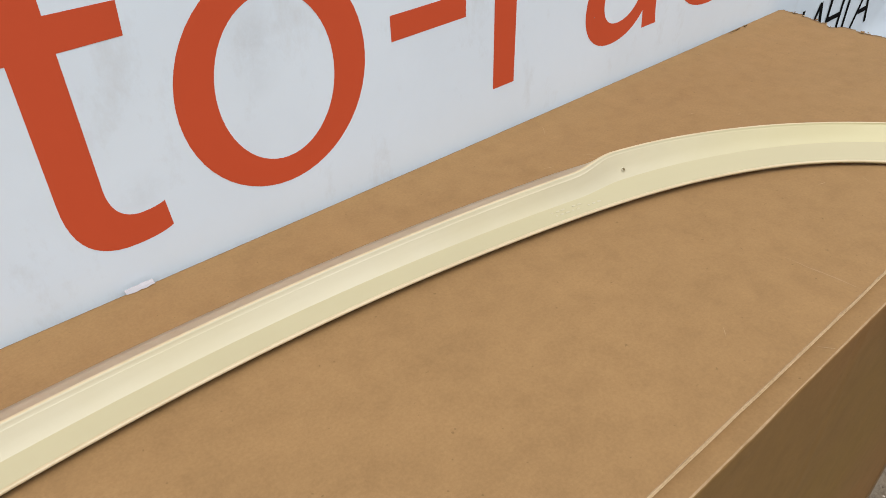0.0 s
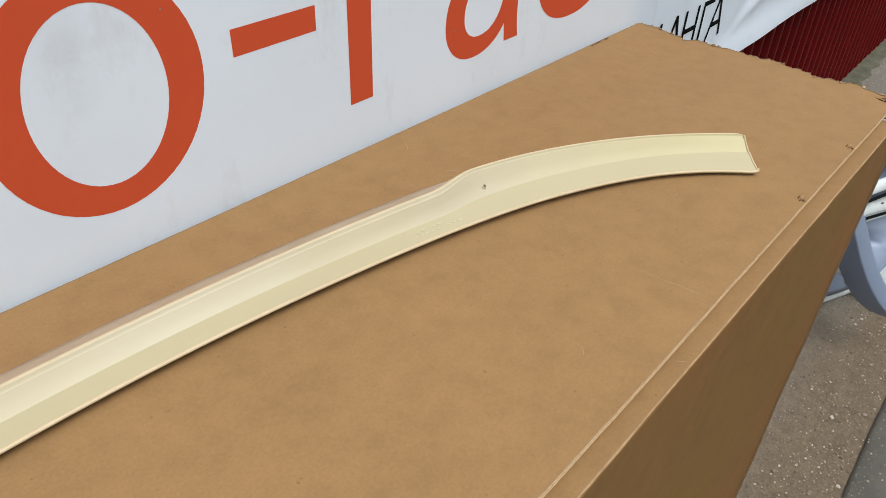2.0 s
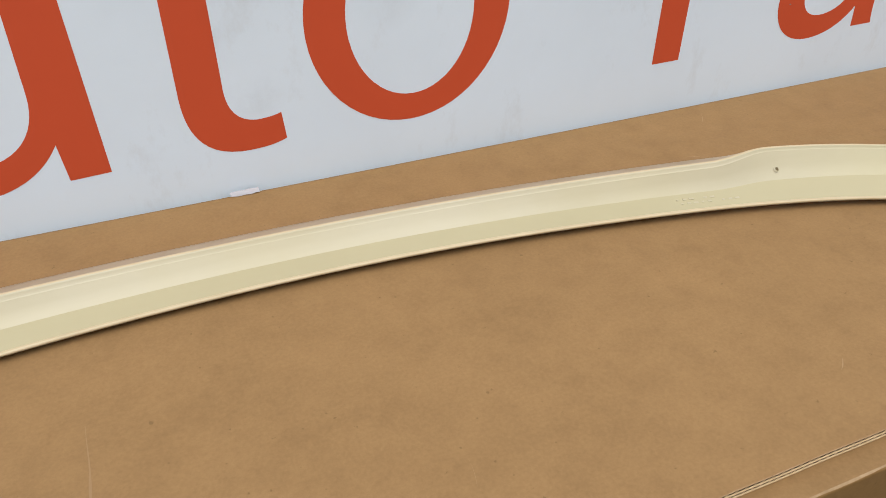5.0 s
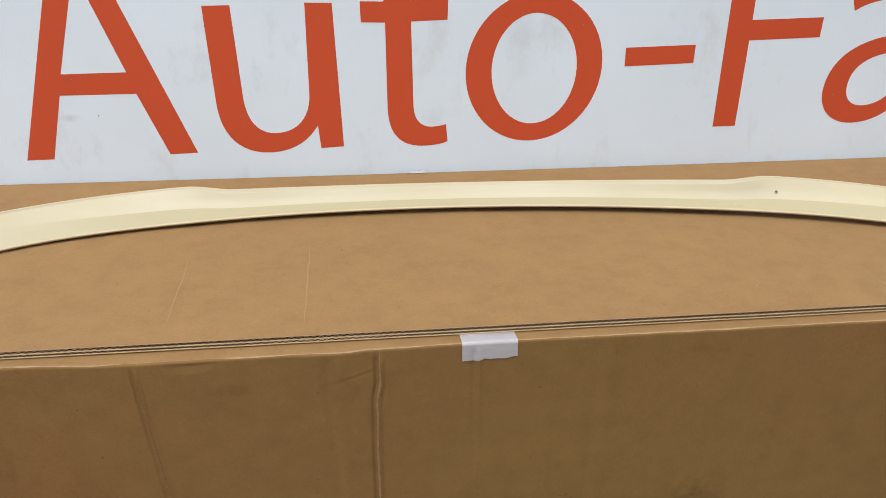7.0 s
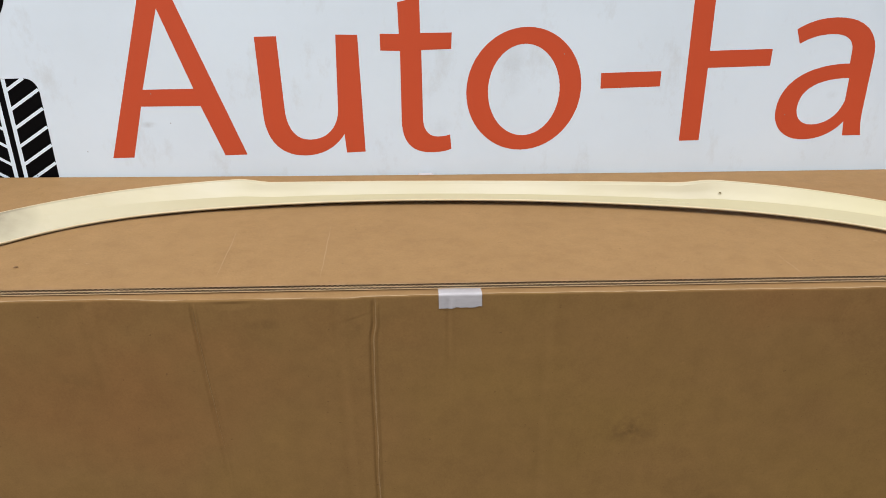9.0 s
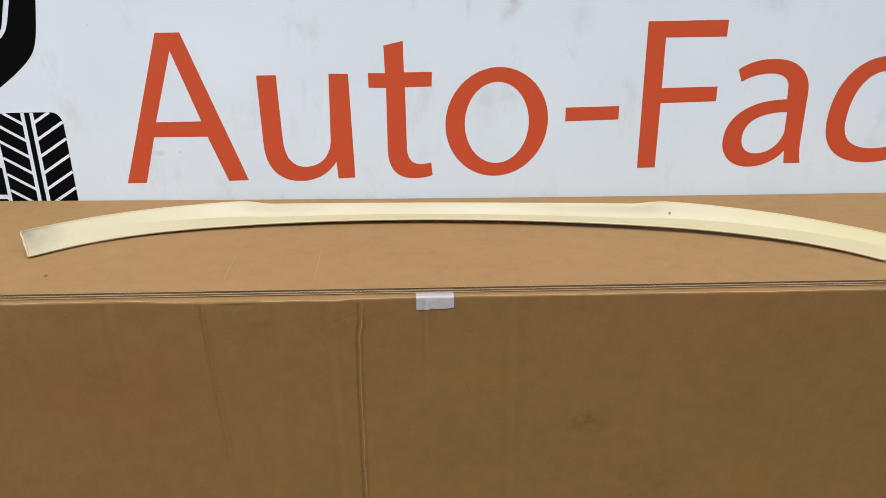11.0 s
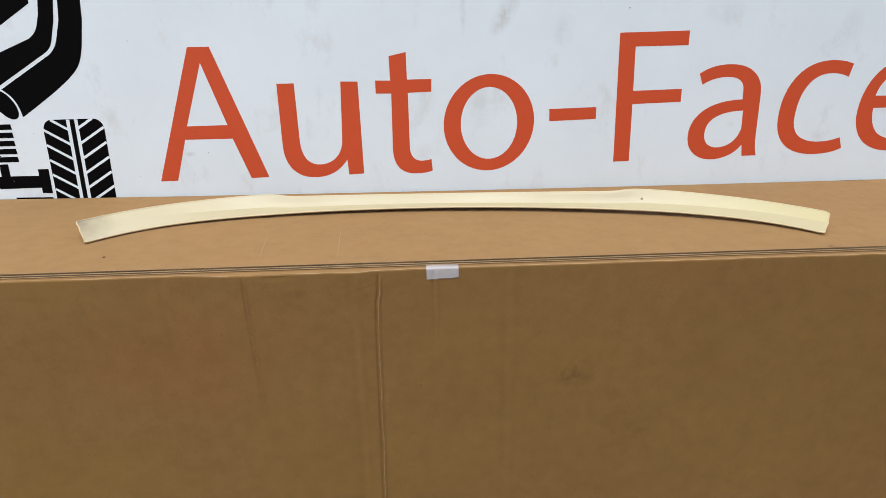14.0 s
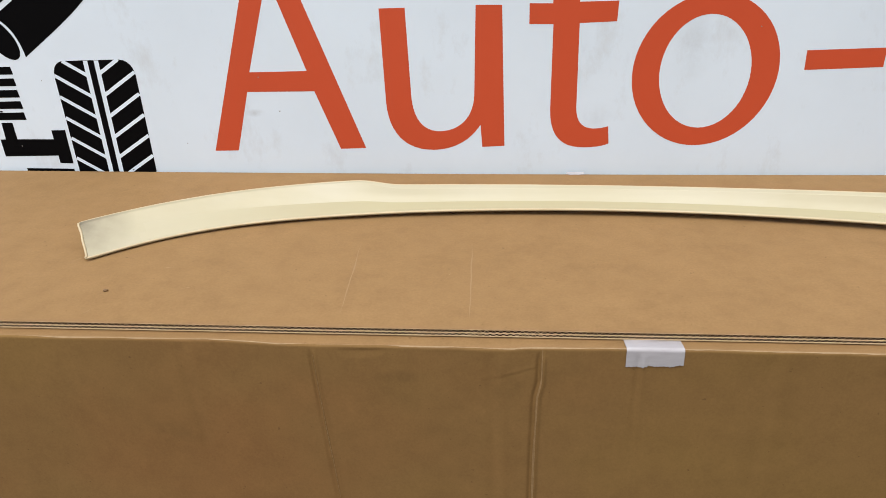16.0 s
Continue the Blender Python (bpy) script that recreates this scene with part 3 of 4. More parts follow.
# thin black lettering further along, half hidden behind the box
for a, b in (
    ((119.5, -13.1), (119.5, -4.1)),
    ((122.2, -13.1), (126.1, -4.1)), ((126.1, -4.1), (129.3, -13.1)), ((123.6, -9.6), (128.0, -9.6)),
    ((130.5, -13.1), (130.5, -4.1)), ((136.0, -13.1), (136.0, -4.1)), ((130.5, -8.3), (136.0, -8.3)),
    ((138.9, -13.1), (138.9, -4.1)), ((138.4, -4.5), (143.8, -4.5)),
    ((143.0, -13.1), (147.1, -4.1)), ((147.1, -4.1), (150.1, -13.1)), ((144.4, -10), (149.1, -10)),
):
    printed([stroke(a, b, 1.0)], black_ink, 0.0008, "thin black printed stroke")

# faint pink and green print near the banner's end
for cx, cz, rx, rz, turn, mat in ((208, -8, 7, 2.2, 0.5, green_ink), (214, -3, 5, 1.6, 0.9, green_ink), (225, -10, 6, 2.0, 0.2, pink_ink), (231, -5, 4, 2.6, 0.6, pink_ink), (219, 4, 6, 1.8, 0.7, green_ink), (238, -11, 5, 1.8, 0.1, pink_ink)):
    printed([[(x + 0.5 * math.sin(z * 1.7), z + 0.35 * math.sin(x * 1.3)) for x, z in oval(cx, cz, rx, rz, 0, turn, 28)]], mat, 0.0008, "faint pale printed patch")

speck_mat = ink("dirt_speck", (0.22, 0.21, 0.20), 0.0)
rnd = random.Random(31)
for k in range(14):
    x, z = rnd.uniform(-80, 110), rnd.uniform(1, 42)
    r = rnd.uniform(0.06, 0.15)
    bm = bmesh.new()
    bmesh.ops.create_circle(bm, cap_ends=True, segments=8, radius=r / 100, matrix=Matrix.Translation((x / 100, banner_y(x / 100, 0.9 + z / 100) - 0.0005, 0.9 + z / 100)) @ Euler((radians(90), 0, 0)).to_matrix().to_4x4() @ Matrix.Diagonal((1, rnd.uniform(0.5, 1), 1, 1)))
    part("dirt_speck", bm, speck_mat, banner)

# ---- cardboard box ----
BACK_Y, LEFT_X = -0.008, -1.25


def top_z(x, y):
    v = -y / 0.404
    rear = 0.9052 - 0.0185 * x + 0.004 * x * x
    return (1 - v) * rear + v * (0.9088 - 0.0092 * x)


def flap_y(x):
    return -0.404 - 0.0171 * x + 0.0006 * wob(x * 5, 4) + 0.0003 * wob(x * 23, 9)


def end_x(y):
    return 1.072 + 0.12 * y


def fold_y(x):
    return -0.4205 - 0.0190 * x + 0.0010 * wob(x * 7, 12)


box = empty("cardboard_box", (0, -0.2, 0.0), label="large brown double-wall cardboard box with taped and creased sides", category="box")
# upper flap: a sheet that ends in an open fluted edge along the front and a torn edge at the end
BOARD = 0.0072


def surf_z(x, y):
    """The flap's upper face, with its slight waves."""
    v = min(1.0, max(0.0, (y - BACK_Y) / (flap_y(x) - BACK_Y)))
    sag = 0.0013 * wob(x * 4, y * 6, 1) + 0.0005 * wob(x * 15, y * 15, 6)
    return top_z(x, y) + sag * (1 - v) * 2 * min(1, v * 8)


def torn(y):
    return 0.006 * wob(y * 30, 3) + 0.006 * wob(y * 100, 5) + 0.003 * wob(y * 260, 6) + 0.008 * smooth_step(0.15, 0.3, wob(y * 18, 8)) - 0.012 * smooth_step(0.3, 0.45, wob(y * 24, 18))


bm = bmesh.new()
vs = [0, 0.03, 0.1, 0.2, 0.3, 0.4, 0.5, 0.6, 0.7, 0.8, 0.9, 0.96, 0.982]
us = [k / 110 for k in range(110)] + [0.997, 1.0]


def flap_point(u, v, dz):
    y = BACK_Y + (flap_y(LEFT_X + u * 2.3) + 0.0016 - BACK_Y) * v
    e = end_x(y) + torn(y)
    x = LEFT_X + (e - LEFT_X) * u
    y = BACK_Y + (flap_y(x) + 0.0016 - BACK_Y) * v
    return (x, y, surf_z(x, y) + dz)


vfine = [k / 190 for k in range(191)]
up = grid(bm, [[flap_point(u, v, 0) for u in us] for v in vfine])
dn = grid(bm, [[flap_point(u, v, -BOARD) for u in us] for v in vfine])
for a, b in ((up[0], dn[0]), ([r[0] for r in up], [r[0] for r in dn]), ([r[-1] for r in up], [r[-1] for r in dn])):
    for i in range(len(a) - 1):
        bm.faces.new((a[i], a[i + 1], b[i + 1], b[i])).material_index = 1
flap = part("top_flap", bm, [card_top, card_raw], box, "flat top flap, scuffed kraft board", True)

# the flap's fluted front edge: three liners and two waves of fluting
XE = 1.02


def edge_strip(lo, hi, name, mat, label):
    bm = bmesh.new()
    n = 460
    rows = []
    for x in steps(LEFT_X, XE, n):
        y = flap_y(x)
        z = top_z(x, y)
        zi = surf_z(x, y + 0.0023) - 0.00006
        rows.append([(x, y, z + hi), (x, y + 0.0023, zi + hi), (x, y + 0.0023, zi + lo), (x, y, z + lo)])
    grid(bm, rows, True)
    part(name, bm, mat, flap, label)


edge_strip(-0.0006, 0.0, "liner", card_top, "")
edge_strip(-0.0040, -0.0033, "liner", card_raw, "")
edge_strip(-0.0072, -0.0065, "liner", card_raw, "")
for k, (mid, amp, wave) in enumerate(((-0.0020, 0.00135, 0.0064), (-0.0053, 0.00125, 0.0060))):
    bm = bmesh.new()
    n = int((XE - LEFT_X) / wave * 8)
    rows = []
    for i in range(n + 1):
        x = LEFT_X + (XE - LEFT_X) * i / n
        y = flap_y(x) + 0.0001 + 0.0003 * wob(x * 60, k)
        crushed = 0.45 + 0.55 * smooth_step(-0.45, -0.1, wob(x * 4.5, 20 + k))
        z = top_z(x, y) + mid + amp * crushed * math.sin(2 * math.pi * (x / wave) + 1.5 * k + 1.2 * wob(x * 9, 30))
        rows.append([(x, y + 0.0002, z + 0.00024), (x, y + 0.0005, z + 0.00024), (x, y + 0.0005, z - 0.00024), (x, y + 0.0002, z - 0.00024)])
    grid(bm, rows, True)
    part("fluting", bm, card_raw, flap, "wavy open fluting")
# flat near-black sheet close behind the waves, painting their shaded hollows
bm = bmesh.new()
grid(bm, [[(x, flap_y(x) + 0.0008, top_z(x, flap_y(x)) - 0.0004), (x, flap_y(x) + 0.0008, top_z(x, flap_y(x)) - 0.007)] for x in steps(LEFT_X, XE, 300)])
part("hollow_backing", bm, card_dark, flap, "near-black sheet painted for the shade inside the fluting")

# thin pale strip: wear of the cut edge and its highlight in one colour
bm = bmesh.new()
rows = []
for x in steps(LEFT_X, XE, 500):
    y = flap_y(x)
    z = top_z(x, y)
    w = 0.0002 + 0.0004 * wob(x * 90, 6) + 0.0003 * wob(x * 230, 8)
    rows.append([(x, y - 0.00020, z - 0.0003), (x, y - 0.0002, z + 0.0002), (x, y + max(0.0001, w), z + 0.00025)])
grid(bm, rows)
part("worn_edge_highlight", bm, card_edge, flap, "pale worn cut edge with a painted highlight", True)

# front panel: narrow turned-in strip, rounded fold, tall creased face
CREASES = (  # where it starts at the top, lean, height, half width, lowest point
    (-0.0765, -0.010, 0.0019, 0.0022, 0.0), (-0.276, 0.050, 0.0014, 0.0019, 0.62), (0.012, 0.01, 0.0012, 0.0024, 0.76),
    (-0.112, 0.01, 0.0009, 0.005, 0.3), (0.128, 0.0, 0.0007, 0.006, 0.45), (-0.395, 0.06, 0.0010, 0.006, 0.72), (0.40, 0.02, 0.0008, 0.006, 0.5),
)


def front_point(x, s):
    """s: metres along the profile from under the flap, over the fold, and down."""
    fy, fz = fold_y(x), top_z(x, flap_y(x)) - BOARD - 0.0012
    R = 0.0020
    strip = 0.042
    sag = smooth_step(-0.36, -0.30, x) * (1 - smooth_step(-0.105, -0.08, x))
    zc = fz + 0.0020 - 0.0026 * sag + 0.0007 * wob(x * 8, 15) + 0.0007 * wob(x * 31, 16)
    if s < strip:
        k = min(1.0, (strip - s) / 0.014)
        return (x, fy + R + (strip - s), zc + (fz - 0.0004 - zc) * k)
    a = (s - strip) / R
    if a < math.pi / 2:
        return (x, fy + R - R * math.sin(a), zc - R + R * math.cos(a))
    down = s - strip - R * math.pi / 2
    z = zc - R - down
    y = fy
    for cx, tilt, h, w, z0 in CREASES:
        line = cx + tilt * (0.89 - z) + 0.0016 * wob(z * 16, cx * 50) + (0.004 * smooth_step(0.845, 0.872, z) if cx == -0.0765 else 0)
        fade = smooth_step(z0, z0 + 0.1, z) * smooth_step(0, 0.012, down)
        d = (x - line) / w
        y += h * fade * (math.exp(-(d + 0.9) ** 2) - 0.9 * math.exp(-((d - 1.0) ** 2)))
    # short slanting wrinkle beside the long crease
    q = z - (0.8815 + 0.30 * (x + 0.076) + 1.2 * (x + 0.106) ** 2)
    if -0.14 < x < -0.074:
        y -= 0.00022 * (math.exp(-((q - 0.0014) / 0.0014) ** 2) - math.exp(-((q + 0.0014) / 0.0014) ** 2)) * smooth_step(-0.14, -0.10, x)
    y += (0.0045 * wob(x * 2.2, z * 2.4, 8) + 0.0014 * wob(x * 9, z * 7, 9)) * smooth_step(0, 0.15, down)
    # dents along the fold
    y += 0.0010 * smooth_step(0.3, 0.6, wob(x * 11, z * 30, 22)) * (1 - smooth_step(0.01, 0.06, down))
    x -= max(0.0, (x - 0.3) / 0.712) * (0.008 * smooth_step(0, 0.05, down) + 0.036 * down)
    return (x, y, max(z, 0.012))


ss = [0, 0.012, 0.024, 0.030, 0.035, 0.040] + [0.042 + 0.0020 * k * math.pi / 12 for k in range(7)] + [0.0456 + 0.0016 * k for k in range(1, 38)] + [0.1056 + 0.0266 * k for k in range(1, 31)]
xcols = steps(LEFT_X, -0.5, 60) + steps(-0.5, -0.285, 130)[1:] + steps(-0.285, -0.245, 80)[1:] + steps(-0.245, -0.09, 100)[1:] + steps(-0.09, -0.06, 70)[1:] + steps(-0.06, 0.3, 220)[1:] + steps(0.3, 1.012, 90)[1:]
bm = bmesh.new()
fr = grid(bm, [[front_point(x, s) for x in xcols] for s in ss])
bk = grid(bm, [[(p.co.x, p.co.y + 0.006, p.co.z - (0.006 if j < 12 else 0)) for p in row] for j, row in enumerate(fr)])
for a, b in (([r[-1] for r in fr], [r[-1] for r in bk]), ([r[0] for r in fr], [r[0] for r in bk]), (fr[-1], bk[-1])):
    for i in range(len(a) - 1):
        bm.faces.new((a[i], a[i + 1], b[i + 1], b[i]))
# the turned-in strip takes the top's lighter copy, painted as the lit side
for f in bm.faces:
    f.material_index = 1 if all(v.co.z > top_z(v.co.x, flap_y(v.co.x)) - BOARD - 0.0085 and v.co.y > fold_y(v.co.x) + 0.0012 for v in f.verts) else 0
part("front_panel", bm, [card_shaded, card_top], box, "creased kraft front panel with a turned-in fold", True)

# pale strips paint the creases' highlight together with their wear
for top, low, wide in ((0.0446, 0.80, 0.0026), (0.052, 0.25, 0.0008)):
    main = wide > 0.001
    cx, tilt, h, w, z0 = CREASES[0] if main else CREASES[1]
    bm = bmesh.new()
    rows = []
    for sv in steps(top, low, 120):
        z = Vector(front_point(cx, sv)).z
        line = cx + tilt * (0.89 - z) + 0.0016 * wob(z * 16, cx * 50) + (0.004 * smooth_step(0.845, 0.872, z) if main else 0) + w * 0.35
        half = wide * (0.55 + 0.45 * wob(z * 35, cx * 9)) * (1 - smooth_step(low - 0.08, low, sv)) * (0.25 + 0.75 * smooth_step(top, top + 0.03, sv)) / 2 + 0.00008
        rows.append([Vector(front_point(line + q * half, sv)) + Vector((0, -0.0004, 0)) for q in (-1, 0, 1)])
    grid(bm, rows)
    part("worn_crease_highlight", bm, card_rub, box, "pale worn ridge of a crease with its highlight painted in", True)

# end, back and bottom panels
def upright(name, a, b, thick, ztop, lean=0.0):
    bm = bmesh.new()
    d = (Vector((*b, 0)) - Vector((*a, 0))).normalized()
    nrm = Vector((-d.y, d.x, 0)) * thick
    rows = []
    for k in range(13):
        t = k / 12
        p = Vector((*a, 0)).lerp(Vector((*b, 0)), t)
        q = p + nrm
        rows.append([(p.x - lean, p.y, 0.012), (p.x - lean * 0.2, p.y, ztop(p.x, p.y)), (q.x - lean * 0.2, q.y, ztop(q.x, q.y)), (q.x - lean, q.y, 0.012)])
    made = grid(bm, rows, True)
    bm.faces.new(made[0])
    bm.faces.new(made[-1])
    return part(name, bm, card_shaded, box)


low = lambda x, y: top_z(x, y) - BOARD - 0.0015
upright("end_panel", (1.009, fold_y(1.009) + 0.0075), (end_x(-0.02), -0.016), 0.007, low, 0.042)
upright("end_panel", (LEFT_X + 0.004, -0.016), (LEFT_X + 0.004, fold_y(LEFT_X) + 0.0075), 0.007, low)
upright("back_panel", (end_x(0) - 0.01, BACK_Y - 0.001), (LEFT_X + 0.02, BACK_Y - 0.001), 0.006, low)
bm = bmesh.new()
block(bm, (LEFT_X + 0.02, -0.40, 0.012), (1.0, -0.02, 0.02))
part("bottom_panel", bm, card_shaded, box)

# worn pale line along the fold, with the edge's highlight painted in
bm = bmesh.new()
rows = []
for x in steps(LEFT_X, 1.010, 700):
    wide = (0.0011 + 0.0007 * wob(x * 19, 3) + 0.0004 * wob(x * 90, 4)) * smooth_step(-0.45, -0.15, wob(x * 6, 40))
    a, b = 0.0422, 0.0422 + max(0.0002, wide)
    lift = 0.0003
    row = []
    for k in range(4):
        sv = a + (b - a) * k / 3
        p, q = Vector(front_point(x, sv)), Vector(front_point(x, sv + 0.0005))
        t = q - p
        row.append(p + Vector((0, -abs(t.z), abs(t.y))).normalized() * lift)
    rows.append(row)
grid(bm, rows)
part("worn_fold_highlight", bm, card_edge, box, "pale worn line along the fold with a painted highlight", True)

# brown tape down the front corner
bm = bmesh.new()
grid(bm, [[Vector(front_point(x, sv)) + Vector((0, -0.0003, 0)) for x in (0.984 + 0.0012 * wob(sv * 30), 0.994, 1.003, 1.0118)] for sv in steps(0.052, 0.915, 60)])
part("corner_tape", bm, brown_tape, box, "brown packing tape along the corner", True)


def tape_piece(x0, x1, s0, s1, name, mat, label, lift=0.0010, teeth=0.0):
    bm = bmesh.new()
    rows = []
    m = 30
    for j in range(m + 1):
        x = x0 + (x1 - x0) * j / m
        end = s1 + teeth * 0.35 * (1 if j % 2 else -1) * (0.4 + 1.2 * wob(j * 1.7, 4)) + teeth * 0.9 * wob(x * 120, 2) - teeth * 0.9 * (x - x0) / (x1 - x0)
        row = []
        for k in range(61):
            s = s0 + (s1 - 0.004 - s0) * k / 54 if k < 55 else s1 - 0.004 + (end - s1 + 0.004) * (k - 54) / 6
            p, q = Vector(front_point(x, s)), Vector(front_point(x, s + 0.001))
            t = q - p
            nn = Vector((0, -abs(t.z), abs(t.y))).normalized()
            row.append(p + nn * (lift + 0.0006 * max(0, wob(x * 60, s * 90, 3))))
        rows.append(row)
    grid(bm, rows)
    return part(name, bm, mat, box, label, True)


tape_piece(0.0, 0.049, 0.0245, 0.0610, "paper_tape", paper_tape, "torn piece of white paper tape over the fold", teeth=0.0022)
lab = tape_piece(0.948, 0.990, 0.020, 0.045, "printed_tape", paper_tape, "white tape with black printed marks at the corner")
marks = [[(0.954 + 0.011 * t, 0.0225 + 0.019 * t, 0.0042) for t in steps(0, 1, 8)], [(0.982 + 0.0075 * math.cos(a), 0.032 + 0.0085 * math.sin(a), 0.0030) for a in steps(radians(50), radians(300), 14)]]
for line in marks:
    bm = bmesh.new()
    rows = []
    for k, (x, sv, w) in enumerate(line):
        (ax, as_, _), (bx_, bs_, _) = line[max(0, k - 1)], line[min(len(line) - 1, k + 1)]
        l = math.hypot(bx_ - ax, bs_ - as_)
        nx, ns = -(bs_ - as_) / l * w / 2, (bx_ - ax) / l * w / 2
        rows.append([Vector(front_point(x + q * nx, sv + q * ns)) + Vector((0, -0.0008, 0.0016)) for q in (-1, 0, 1)])
    grid(bm, rows)
    part("printed_bar", bm, black_ink, lab, "black printed stroke")
# white scrap at the back edge
bm = bmesh.new()
rows = []
for x in steps(-0.014, 0.010, 12):
    w = 0.0006 + 0.0018 * smooth_step(-0.03, 0.0, x) + 0.001 * wob(x * 200)
    rows.append([(x, BACK_Y + 0.004, top_z(x, 0) + 0.0008 + w * 0.5), (x, BACK_Y + 0.001, top_z(x, 0) + 0.0010), (x, BACK_Y - 0.0005 - w, top_z(x, 0) + 0.0008 + 0.0006 * wob(x * 60, 5))])
grid(bm, rows)
part("paper_scrap", bm, paper_tape, box, "scrap of white paper at the back edge")
# torn nicks along the flap's edge and end
rnd = random.Random(9)


def scrap(cx, cy, size, up_by, mat=card_raw):
    bm = bmesh.new()
    a0 = rnd.uniform(0, 6)
    ring = [bm.verts.new((cx + size * rnd.uniform(0.5, 1.0) * math.cos(a0 + k), cy + size * 0.6 * rnd.uniform(0.5, 1.0) * math.sin(a0 + k), top_z(cx, cy) + up_by * rnd.uniform(0.3, 1.2))) for k in range(6)]
    mid = bm.verts.new((cx, cy, top_z(cx, cy) + up_by * 1.2))
    for k in range(6):
        bm.faces.new((ring[k - 1], ring[k], mid))
    part("torn_paper", bm, mat, flap, "torn curl of cardboard paper")



def slit(x, y, a, l, w, mat, lift=0.0005):
    """A thin ragged tear in the flap's paper."""
    bm = bmesh.new()
    rows = []
    for t in steps(-0.5, 0.5, 8):
        px = x + t * l * math.cos(a) + 0.0006 * wob(t * 7, x * 90)
        py = y + t * l * math.sin(a) + 0.0006 * wob(t * 7, x * 90, 4)
        h = w * (1 - 1.75 * abs(t)) * (1 + 0.6 * wob(t * 11, x * 50, 7)) / 2
        rows.append([(px - h * math.sin(a), py - h * -math.cos(a), surf_z(px, py) + lift), (px + h * math.sin(a), py + h * -math.cos(a), surf_z(px, py) + lift)])
    grid(bm, rows)
    part("tear", bm, mat, flap, "short ragged tear in the flap's paper")


for cx in (0.649, 0.814):
    y = flap_y(cx)
    slit(cx + 0.001, y + 0.0085, 0.15, 0.010, 0.0012, card_dark)
    slit(cx - 0.004, y + 0.0055, -0.1, 0.006, 0.0013, card_dark)
    slit(cx - 0.003, y + 0.0022, 1.3, 0.006, 0.0017, card_dark)
    slit(cx + 0.004, y + 0.0055, 0.1, 0.009, 0.0018, card_worn, 0.0008)
    scrap(cx + 0.001, y + 0.0030, 0.0026, 0.0010, card_top)
for dx, dy, a, l, w, mat in ((-0.012, 0.016, 1.1, 0.020, 0.0026, card_dark), (-0.003, 0.013, 2.2, 0.016, 0.0024, card_dark), (-0.008, 0.011, 0.1, 0.014, 0.0020, card_dark), (0.006, 0.010, 0.4, 0.020, 0.0060, card_raw), (0.010, 0.020, 1.6, 0.014, 0.0050, card_worn), (0.0, 0.004, 0.2, 0.016, 0.0030, card_raw)):
    slit(1.008 + dx, flap_y(1.0) + dy, a, l, w, mat, 0.0006 if mat is card_dark else 0.0011)
for y, size, lift, mat in ((-0.035, 0.005, 0.003, card_shaded), (-0.052, 0.004, 0.002, card_raw), (-0.075, 0.005, 0.003, card_shaded), (-0.105, 0.003, 0.002, card_worn), (-0.15, 0.006, 0.003, card_shaded), (-0.158, 0.004, 0.003, brown_tape), (-0.21, 0.004, 0.002, card_top), (-0.26, 0.004, 0.002, card_top), (-0.31, 0.005, 0.002, card_top), (-0.345, 0.004, 0.002, card_worn), (-0.375, 0.005, 0.002, card_raw)):
    scrap(end_x(y) + torn(y) - 0.002, y, size, lift, mat)
for x, a, l in ((0.915, 1.4, 0.007), (0.923, 1.2, 0.006), (0.935, 0.1, 0.022), (0.957, 0.9, 0.010), (0.962, 0.2, 0.008)):
    slit(x, BACK_Y - 0.004, a, l, 0.0022, card_dark, 0.0009)
# the torn end: pale ragged ply above, brown ply and a near-black shade strip below
for name, out, dz, wide, mat, seed in (("torn_ply", 0.0006, 0.0003, 0.0020, card_worn, 1), ("torn_ply", 0.0045, -0.0036, 0.0050, card_shaded, 2), ("torn_ply", 0.0026, -0.0016, 0.0020, card_dark, 3)):
    bm = bmesh.new()
    rows = []
    for y in steps(-0.020, -0.398, 260):
        e = end_x(y) + torn(y)
        reach = out + 0.0030 * max(-0.3, wob(y * 40, seed * 7)) + 0.0016 * wob(y * 150, seed)
        inner = e - max(0.0002, wide * (0.5 + 0.9 * wob(y * 30, seed + 20)))
        z = surf_z(e, y) + dz
        rows.append([(inner, y, z + 0.0001), (e + max(0.0, reach), y, z + 0.0010 * wob(y * 70, seed, 9)), (e + max(0.0, reach) - 0.0006, y, z - 0.0022)])
    grid(bm, rows)
    part(name, bm, mat, flap, "ragged torn end of the flap", True)
scuff_mat = material("pale_scuff", (0.305, 0.190, 0.092), 0.8)
